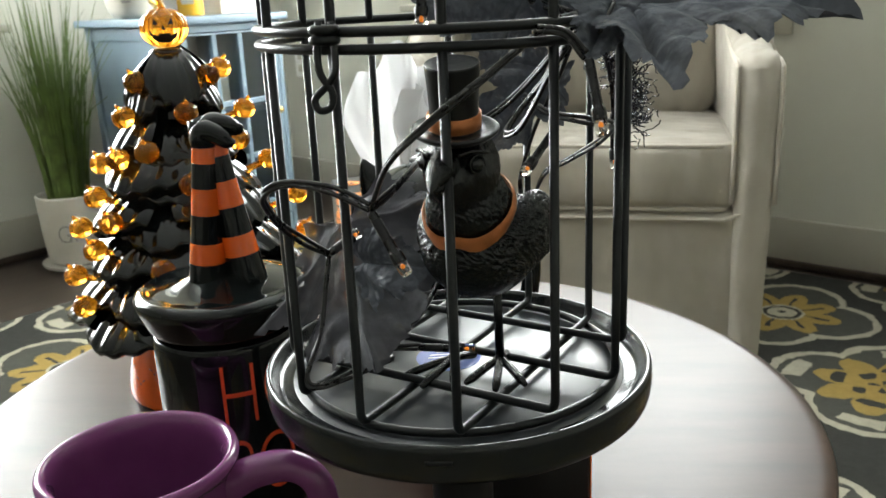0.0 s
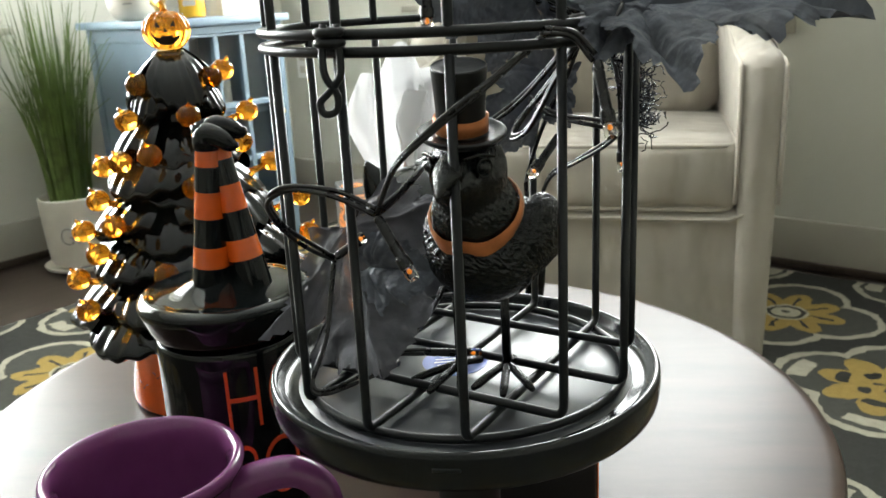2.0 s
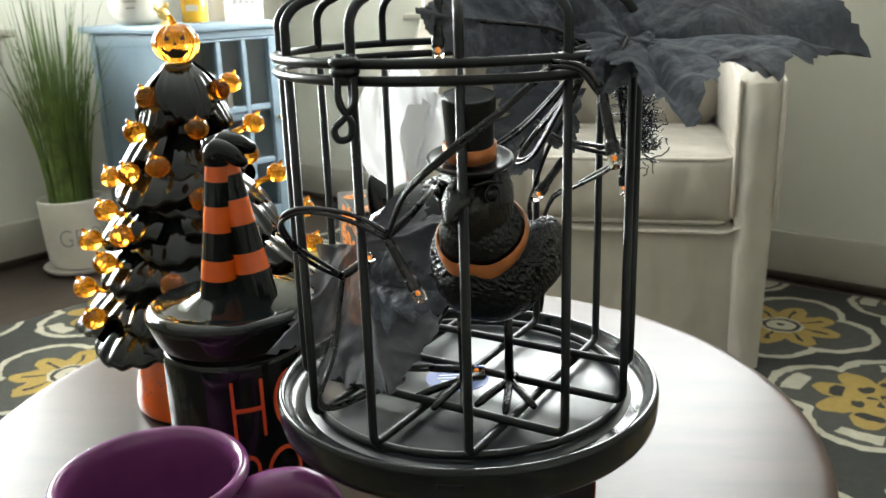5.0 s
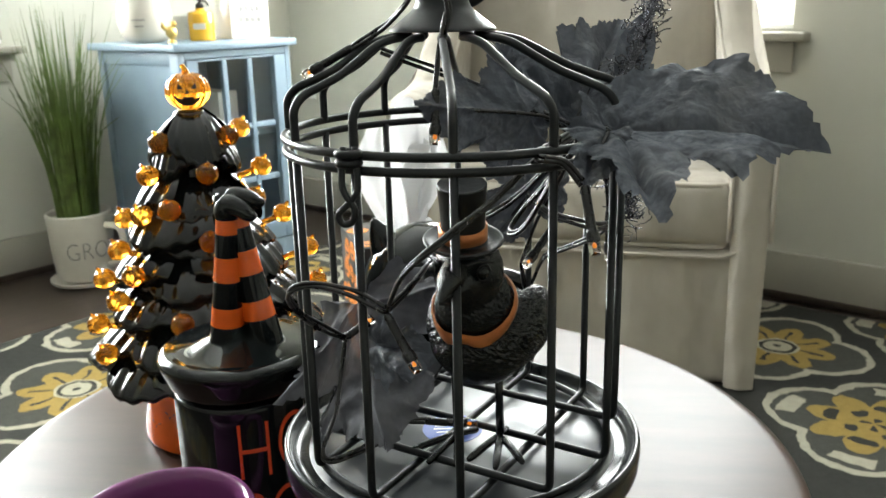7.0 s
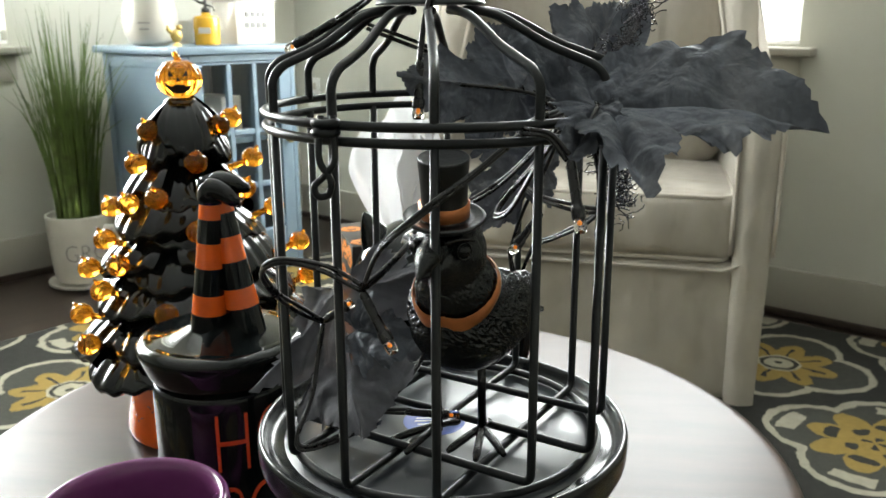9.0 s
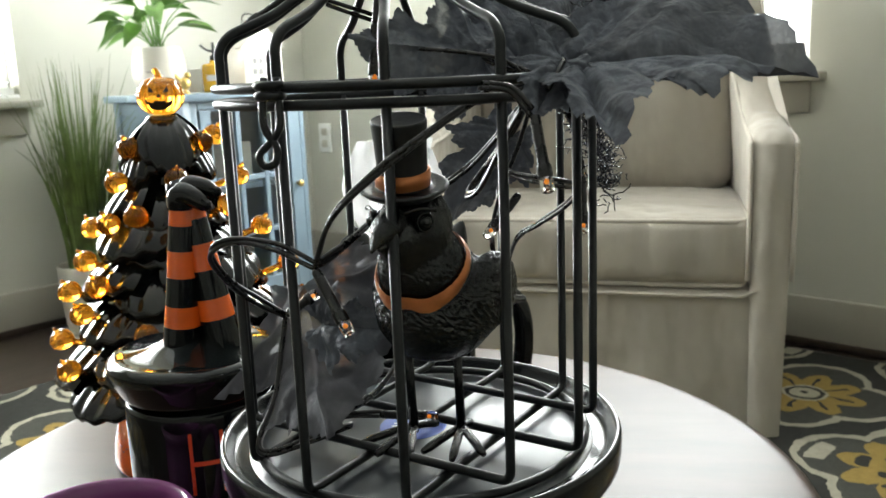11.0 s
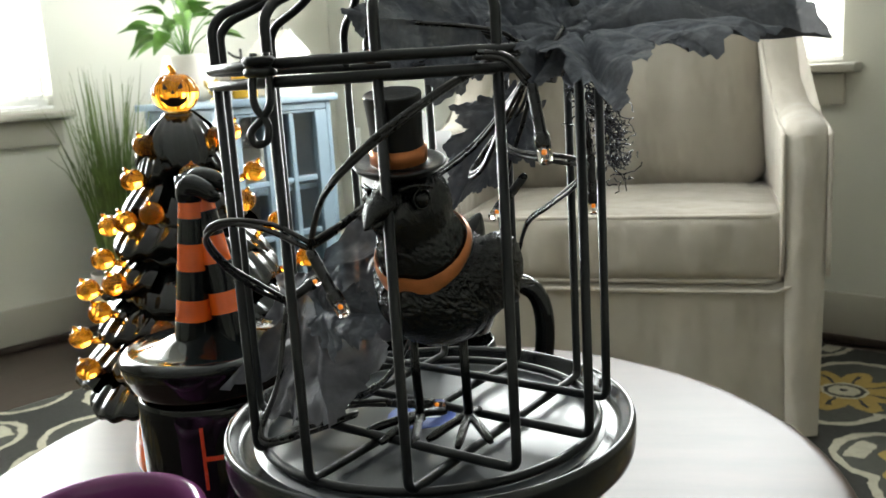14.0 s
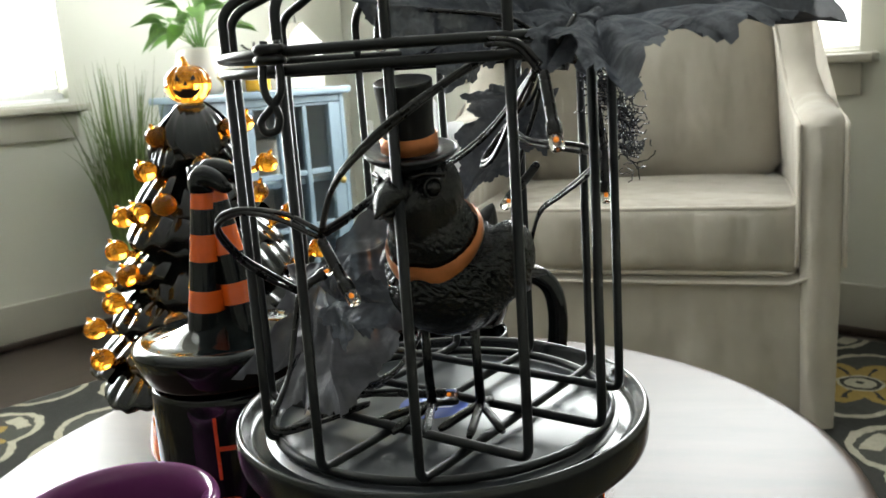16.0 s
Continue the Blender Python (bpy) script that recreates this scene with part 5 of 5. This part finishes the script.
def ceramic_tree():
    t = thing("ceramic_tree", pose(-0.168, 0.934, TABLE_Z), "glossy black ceramic tree with amber pumpkin bulbs on an orange base", "table decoration")
    part("base", lathe(rounded([(0, 0), (0.070, 0), (0.073, 0.006), (0.069, 0.03), (0.060, 0.062), (0, 0.062)], 0.25), 56), ORANGE_GLAZE, t, "glazed orange base with small spiders painted on")
    base = bpy.data.objects[t.children[-1].name]
    for a, z, k in ((232, 0.022, 1.0), (247, 0.034, 0.9), (262, 0.018, 0.9), (215, 0.030, 0.8)):
        R = 0.0725 - (z - 0.006) * 0.22
        bm = ball(0.0034 * k, Matrix.Diagonal((0.8, 0.35, 1.1, 1)), 10, 8)
        for i in range(8):
            s = 1 if i % 2 else -1
            h = (i // 2 - 1.5) * 0.0026
            bm = tube([(0, 0, 0), (s * 0.0042 * k, -0.0002, h * 1.2 + 0.001), (s * 0.0068 * k, 0.0002, h * 1.8 - 0.001)], 0.00035, 4, bm=bm)
        part("spider_print", bm, PRINT_BLACK, base, "painted black spider", m=pose(R * math.cos(radians(a)), R * math.sin(radians(a)), z, 0, 0, a + 90))
    # a plain core, hidden by rings of shell-shaped boughs
    part("core", lathe(rounded([(0.050, 0.058), (0.060, 0.075), (0.046, 0.13), (0.036, 0.18), (0.026, 0.23), (0.020, 0.265), (0.0140, 0.306)], 0.2), 48), TREE_GLAZE, t)
    # height of the lip, its radius, number of boughs, height of a bough
    tiers = [(0.076, 0.1170, 7, 0.046), (0.103, 0.1070, 7, 0.045), (0.132, 0.0960, 6, 0.046), (0.163, 0.0825, 6, 0.048), (0.195, 0.0695, 5, 0.044), (0.230, 0.0565, 5, 0.040), (0.260, 0.0430, 6, 0.046)]
    for k, (zl, R, n, h) in enumerate(tiers):
        W = math.pi * R / n * 1.22
        depth = min(0.075, R * 0.78)
        U, V = 60, 16
        bm = bmesh.new()
        rows = []
        for j in range(V + 4):
            v = min(1.0, j / V)
            row = []
            for i in range(U + 1):
                u = i / U * 2 - 1
                # the outline of a shell: narrow root, wide rounded front
                wide = W * (0.50 + 0.50 * math.sin(min(1.0, v * 1.15) * math.pi / 2))
                reach = 1 - 0.42 * abs(u) ** 1.7 * v
                q = v * reach
                r = R - depth + depth * (0.70 * q + 0.30 * math.sin(q * math.pi / 2))
                z = zl + h * (1 - (0.62 * q + 0.38 * q ** 2.4))
                z -= 0.26 * W * u * u * (0.35 + 0.65 * v)
                rib = max(0.0, v - 0.12) / 0.88
                z += 0.0021 * rib * math.cos(u * 21 + 0.7 * math.sin(v * 3)) * (0.7 + 0.3 * abs(u))
                y = u * wide
                if j > V:
                    c = j - V
                    r -= (0.0030, 0.0100, 0.030)[c - 1]
                    z += (-0.0040, -0.0050, 0.006)[c - 1]
                    y *= (0.985, 0.93, 0.80)[c - 1]
                row.append(bm.verts.new((r - 0.4 * y * y / R, y, z)))
            rows.append(row)
        for p, q in zip(rows, rows[1:]):
            for i in range(U):
                bm.faces.new((p[i], p[i + 1], q[i + 1], q[i]))
        bmesh.ops.recalc_face_normals(bm, faces=bm.faces)
        me = bpy.data.meshes.new("bough")
        bm.to_mesh(me)
        bm.free()
        me.polygons.foreach_set("use_smooth", [True] * len(me.polygons))
        me.materials.append(TREE_GLAZE)
        jitter = random.Random(40 + k)
        for i in range(n):
            o = new("bough", me)
            o.parent = t
            o.matrix_basis = pose(0, 0, jitter.uniform(-0.005, 0.005) if k < 6 else 0.0, 0, 0, 360 * (i + (0.5 if k % 2 else 0)) / n - 120 + jitter.uniform(-5, 5)) @ Matrix.Scale(jitter.uniform(0.96, 1.03), 4)
    part("crown", lathe(rounded([(0.0300, 0.282), (0.0270, 0.290), (0.0205, 0.300), (0.0150, 0.306)], 0.25), 96, wobble=lambda a, z: 1 + 0.035 * math.cos(14 * a) * (0.306 - z) / 0.024), TREE_GLAZE, t)
    part("tip", lathe([(0.0150, 0.300), (0.0150, 0.309), (0.0125, 0.312), (0, 0.312)], 32), TREE_GLAZE, t)
    shared = pumpkin_mesh(0.0100, 7, 0.92, 28, 14)
    me = bpy.data.meshes.new("bulb")
    shared = tube([(0, 0, 0.008), (0.0006, 0, 0.0105), (0.0014, 0, 0.0122)], [0.0022, 0.0016, 0.0013], 8, bm=shared)
    bmesh.ops.recalc_face_normals(shared, faces=shared.faces)
    shared.to_mesh(me)
    shared.free()
    me.polygons.foreach_set("use_smooth", [True] * len(me.polygons))
    me.materials.append(AMBER)
    spots = [(-120, 0.035, 0.717), (-10, 0.034, 0.719), (21, 0.040, 0.723), (-127, 0.047, 0.689), (-60, 0.045, 0.692), (21, 0.057, 0.686), (-92, 0.056, 0.664), (-125, 0.059, 0.656), (-140, 0.066, 0.652), (-21, 0.055, 0.666), (21, 0.074, 0.639),
             (-138, 0.076, 0.625), (-113, 0.078, 0.610), (-65, 0.067, 0.637), (-142, 0.090, 0.600), (-128, 0.089, 0.584), (-138, 0.102, 0.562), (-83, 0.092, 0.574), (-127, 0.106, 0.540), (20, 0.096, 0.604), (21, 0.102, 0.569)]
    for a, r, z in spots:
        r += 0.008 if -115 < a < -15 else 0.0
        b = new("bulb", me)
        b.parent = t
        c, s = math.cos(radians(a)), math.sin(radians(a))
        b.matrix_basis = pose((r + 0.002) * c, (r + 0.002) * s, z - TABLE_Z, 0, 22, a)
        part("peg", tube([((r - 0.024) * c, (r - 0.024) * s, z - TABLE_Z - 0.010), ((r - 0.004) * c, (r - 0.004) * s, z - TABLE_Z - 0.003)], 0.003, 8), AMBER, b, m=b.matrix_basis.inverted())
    top = part("pumpkin_topper", pumpkin_mesh(0.0200, 10, 0.88, 60, 28), AMBER, t, "amber pumpkin with a black jack-o-lantern face", m=pose(0, 0, 0.3285, 0, 0, 19))
    part("stalk", tube(spline([(0, 0, 0.014), (-0.001, 0, 0.019), (-0.003, 0, 0.0235)], 4), [0.0042, 0.0038, 0.0034, 0.003, 0.0027, 0.0025, 0.0024, 0.0023, 0.0022], 10), AMBER, top)

    def face_shape(points, name):
        bm = bmesh.new()
        f = bm.faces.new([bm.verts.new((x, 0, z)) for x, z in points])
        bmesh.ops.triangulate(bm, faces=[f])
        bmesh.ops.subdivide_edges(bm, edges=bm.edges[:], cuts=3, use_grid_fill=True)
        for v in bm.verts:
            x, z = v.co.x, v.co.z
            v.co.y = -math.sqrt(max(1e-9, 0.0203 ** 2 - x * x - (z / 0.89) ** 2)) - 0.0002
        part(name, bm, PRINT_BLACK, top, "black printed face", smooth=False)

    for s in (-1, 1):
        face_shape([(s * 0.0035, 0.0030), (s * 0.0085, 0.0035), (s * 0.0072, 0.0085)], "eye_print")
    face_shape([(-0.0020, -0.0010), (0.0020, -0.0010), (0.0, 0.0030)], "nose_print")
    face_shape([(-0.0115, -0.0015), (-0.0085, -0.0045), (-0.0040, -0.0058), (-0.0036, -0.0035), (-0.0014, -0.0038), (-0.0012, -0.0065), (0.0022, -0.0065), (0.0026, -0.0040), (0.0048, -0.0036), (0.0056, -0.0058), (0.0085, -0.0045), (0.0115, -0.0015), (0.0108, -0.0055), (0.0075, -0.0095), (0.0030, -0.0115), (-0.0030, -0.0115), (-0.0075, -0.0095), (-0.0108, -0.0055)], "mouth_print")


def canister():
    c = thing("lidded_canister", pose(-0.078, 0.744, TABLE_Z, 0, 0, 16), "black ceramic canister with striped witch legs upturned on its lid", "canister")
    R = 0.0500
    body = part("body", lathe(rounded([(0, 0), (0.046, 0), (R, 0.006), (R, 0.128), (R - 0.001, 0.134), (R - 0.005, 0.134), (R - 0.005, 0.02), (0, 0.02)], 0.2), 72), BLACK_GLAZE, c, "black canister body with tall thin lettering")
    writing("HO", 0.040, 1.62, R + 0.0002, pose(0, 0, 0.0800, 0, 0, -10), "lettering", RED_INK, body, -0.022, "tall thin orange-red letters")
    writing("PO", 0.040, 1.62, R + 0.0002, pose(0, 0, 0.0260, 0, 0, -10), "lettering", RED_INK, body, -0.022, "tall thin orange-red letters")
    k = 0.1345
    lid = part("lid", lathe(rounded([(0, k), (0.045, k), (0.0515, k + 0.004), (0.0585, k + 0.022), (0.0585, k + 0.0265), (0.054, k + 0.0300), (0.046, k + 0.0300), (0.030, k + 0.0335), (0.016, k + 0.0400), (0, k + 0.042)], 0.22), 80), BLACK_GLAZE, c, "domed glossy black lid")
    # two striped stockings, each band a part, with curled boots
    for dx, dy, tilt, boot in ((-0.0050, -0.010, 5, 2), (0.0205, -0.004, -8.0, 14)):
        cuts = [z + (0.0035 if dx > 0 else 0.0) for z in (-0.006, 0.0145, 0.0285, 0.0475, 0.0650, 0.0815, 0.0945)]
        hgt = cuts[-1]
        m = pose(0, 0, 0, 0, 0, -16) @ pose(dx, dy, k + 0.034, 0, tilt, 0)
        for i in range(6):
            z0, z1 = cuts[i], cuts[i + 1]
            prof = []
            for q in range(7):
                z = z0 + (z1 - z0) * q / 6
                u = max(0, z) / hgt
                prof.append((0.0056 * (1 - u) ** 0.9 + 0.0074 - 0.0006 * math.sin(u * 3.1), z))
            part("stocking_band", lathe([(0, z0)] + prof + [(0, z1)], 36), BLACK_GLAZE if i % 2 == 0 else ORANGE_GLAZE, lid, smooth="angle", m=m)
        bm = tube(spline([(0, 0, hgt - 0.003), (0, 0, hgt + 0.004), (0.003, -0.001, hgt + 0.0065), (0.010, -0.003, hgt + 0.0055), (0.017, -0.005, hgt + 0.0020), (0.0215, -0.006, hgt + 0.002)], 4), [0.0080, 0.0083, 0.0088, 0.0090, 0.0090, 0.0090, 0.0090, 0.0088, 0.0086, 0.0082, 0.0077, 0.0072, 0.0067, 0.0063, 0.0058, 0.0053, 0.0047, 0.0041, 0.0034, 0.0027, 0.0018], 16)
        bm = tube([(-0.004, 0.001, hgt + 0.005), (-0.0058, 0.002, hgt + 0.0130)], [0.0058, 0.0046], 12, bm=bm)
        part("boot", bm, BLACK_GLAZE, lid, "pointed black boot", m=m @ pose(0, 0, 0, 0, 0, boot))


def purple_mug():
    m = thing("mug", pose(-0.0894, 0.6101, TABLE_Z), "purple glazed stoneware mug with a thick rim", "mug")
    H = 0.1094
    part("body", lathe(rounded([(0, 0), (0.040, 0), (0.046, 0.005), (0.0500, 0.035), (0.0502, 0.078), (0.0485, 0.092), (0.0505, 0.099), (0.0546, 0.1035), (0.0548, H - 0.002), (0.0516, H + 0.001), (0.0480, H - 0.0015), (0.0458, H - 0.008), (0.0465, 0.088), (0.0452, 0.04), (0.038, 0.009), (0, 0.007)], 0.24), 96), PURPLE, m)
    part("handle", tube(spline([(0.044, 0, 0.085), (0.064, 0, 0.0950), (0.085, 0, 0.0965), (0.0985, 0, 0.082), (0.097, 0, 0.052), (0.076, 0, 0.029), (0.044, 0, 0.024)], 7), [0.0105 - 0.0018 * math.sin(math.pi * i / 42) for i in range(43)], 18), PURPLE, m, m=pose(0, 0, 0, 0, 0, 6))


def cat_mug():
    c = thing("cat_mug", pose(0.0430, 0.925, TABLE_Z, 0, 0, 8), "glossy black mug with a cat-shaped lid and orange letters", "mug")
    body = part("body", lathe(rounded([(0, 0), (0.044, 0), (0.052, 0.008), (0.056, 0.05), (0.055, 0.105), (0.051, 0.105), (0.050, 0.02), (0, 0.016)], 0.22), 56), BLACK_GLAZE, c)
    for i, (x, w) in enumerate(((-0.030, 0.003), (-0.018, 0.009), (-0.004, 0.009), (0.010, 0.003), (0.018, 0.009), (0.031, 0.003))):
        part("lettering", box(-w / 2, w / 2, -0.0575, -0.0545, 0.052, 0.076), ORANGE_GLAZE, body, "orange letters half hidden", smooth=False, m=pose(0, 0, 0, 0, 0, math.degrees(x / 0.056)))
    part("handle", tube(spline([(0.050, 0, 0.155 - 0.012), (0.072, 0, 0.152), (0.092, 0, 0.140), (0.098, 0, 0.110), (0.092, 0, 0.070), (0.070, 0, 0.045), (0.050, 0, 0.040)], 6), 0.0085, 16), BLACK_GLAZE, c, "thick black loop handle")
    bm = ball(0.056, pose(0, 0, 0.145) @ Matrix.Diagonal((1.06, 0.92, 1.12, 1)), 40, 24)
    head = part("lid", bm, BLACK_GLAZE, c, "rounded black cat head")
    for s in (-1, 1):
        part("ear", lathe(rounded([(0.017, 0), (0.013, 0.014), (0.004, 0.030), (0, 0.033)]), 20), BLACK_GLAZE, head, m=pose(s * 0.034, 0, 0.184, 0, s * 24, 0))
        for k in range(3):
            part("whisker", tube(spline([(s * 0.012, -0.050, 0.135 - k * 0.006), (s * 0.026, -0.0475, 0.137 - k * 0.008), (s * 0.040, -0.0400, 0.138 - k * 0.010)], 5), 0.0014, 6), BLACK_GLAZE, head)
    part("muzzle", ball(0.016, pose(0, -0.046, 0.132) @ Matrix.Diagonal((1.3, 0.7, 0.8, 1)), 20, 12), BLACK_GLAZE, head)


def tissue_box():
    d1, d2 = Vector((0.933, 0.360, 0)), Vector((-0.360, 0.933, 0))
    m = Matrix.Translation((-0.040, 1.045, TABLE_Z)) @ Matrix((d1, d2, Vector((0, 0, 1)))).transposed().to_4x4()
    t = thing("tissue_box", m, "black tissue box printed with orange pumpkins", "tissue box")
    S, H = 0.110, 0.148
    part("carton", box(0, S, 0, S, 0, H, 0.0015), BOX_BLACK, t, smooth="angle")
    rng = random.Random(3)

    def disc(cx, cy, r, m2):
        prof = [(0, 0), (r, 0), (r, 0.0005), (0, 0.0006)]
        bm = lathe(prof, 18, None, None, lambda a, z: 1 - 0.10 * abs(math.sin(a * 3)))
        for v in bm.verts:
            v.co.x *= 1.12
        ob = part("pumpkin_print", bm, BOX_ORANGE, t, smooth=False, m=m2)
        for s in (-1, 1):
            part("face_print", lathe([(0, 0.0007), (r * 0.17, 0.0007), (r * 0.17, 0.0009), (0, 0.0009)], 3), BOX_BLACK, ob, smooth=False, m=pose(s * r * 0.36, r * 0.25, 0, 0, 0, 90))
        part("face_print", box(-r * 0.45, r * 0.45, -r * 0.5, -r * 0.25, 0.0007, 0.0009), BOX_BLACK, ob, smooth=False)

    for i in range(4):
        for j in range(5):
            x, y = 0.015 + i * 0.0268 + (0.008 if j % 2 else 0) + rng.uniform(-0.002, 0.002), 0.016 + j * 0.029 + rng.uniform(-0.003, 0.003)
            r = rng.uniform(0.0105, 0.0135)
            if x + r * 1.2 < S and y + r < H:
                disc(x, y, r, pose(0, x, y, 90, 0, -90) @ pose(0, 0, 0, 0, 0, rng.uniform(-20, 20)))
            if y + r < S and x + r * 1.2 < S and math.hypot(x - S / 2, y - S / 2) > 0.040:
                disc(x, y, r, pose(x, y, H, 0, 0, rng.uniform(-30, 30)))
    ts = thing("tissue", Matrix.Translation((0.0, 1.112, TABLE_Z + H)), "white paper tissue standing out of the box", "tissue")
    bm = bmesh.new()
    U, V = 40, 26
    rows = []
    for j in range(V + 1):
        v = j / V
        row = []
        for i in range(U + 1):
            u = i / U * 2 - 1
            spread = 0.014 + 0.046 * math.sin(min(1.0, v * 1.25) * math.pi / 2) * (1 - 0.45 * max(0, v - 0.55) / 0.45)
            x = u * spread + 0.008 * (v - 0.3)
            y = 0.010 * math.sin(u * 7 + 3 * v) * (0.4 + v) + 0.020 * (1 - u * u) * v * (1 - v)
            z = -0.006 + 0.150 * v * (1 - 0.20 * u * u * v) + 0.010 * math.sin(u * 5 + 1) * v * v
            y += 0.004 * noise.noise(Vector((u * 4, v * 5, 1.7)))
            row.append(bm.verts.new((x, y, z)))
        rows.append(row)
    for a, b in zip(rows, rows[1:]):
        for i in range(U):
            bm.faces.new((a[i], a[i + 1], b[i + 1], b[i]))
    sheet = part("sheet", bm, TISSUE, ts, m=pose(0, 0, 0, 0, 0, 14))
    fold = new("fold", sheet.data)
    fold.parent, fold.matrix_basis = ts, pose(0.016, -0.006, -0.001, 4, 9, 72) @ Matrix.Diagonal((0.62, 1.0, 0.84, 1))


def candy_box():
    b = thing("carton", pose(0.1216, 0.7344, TABLE_Z, 0, 0, -5), "small black carton with orange side and red mark under the tray", "box")
    part("box", box(-0.055, 0.050, -0.03, 0.08, 0, 0.095, 0.004), BOX_BLACK, b, smooth="angle")
    part("side_label", box(0.0502, 0.0512, -0.026, 0.076, 0.004, 0.092), ORANGE_GLAZE, b, "orange printed side", smooth=False)
    part("front_mark", box(-0.012, 0.012, -0.0312, -0.0302, 0.062, 0.076), RED_INK, b, "red printed mark", smooth=False)


tray_stand()
cage()
crow()
leaf_spray()
string_lights()
ceramic_tree()
canister()
purple_mug()
cat_mug()
tissue_box()
candy_box()
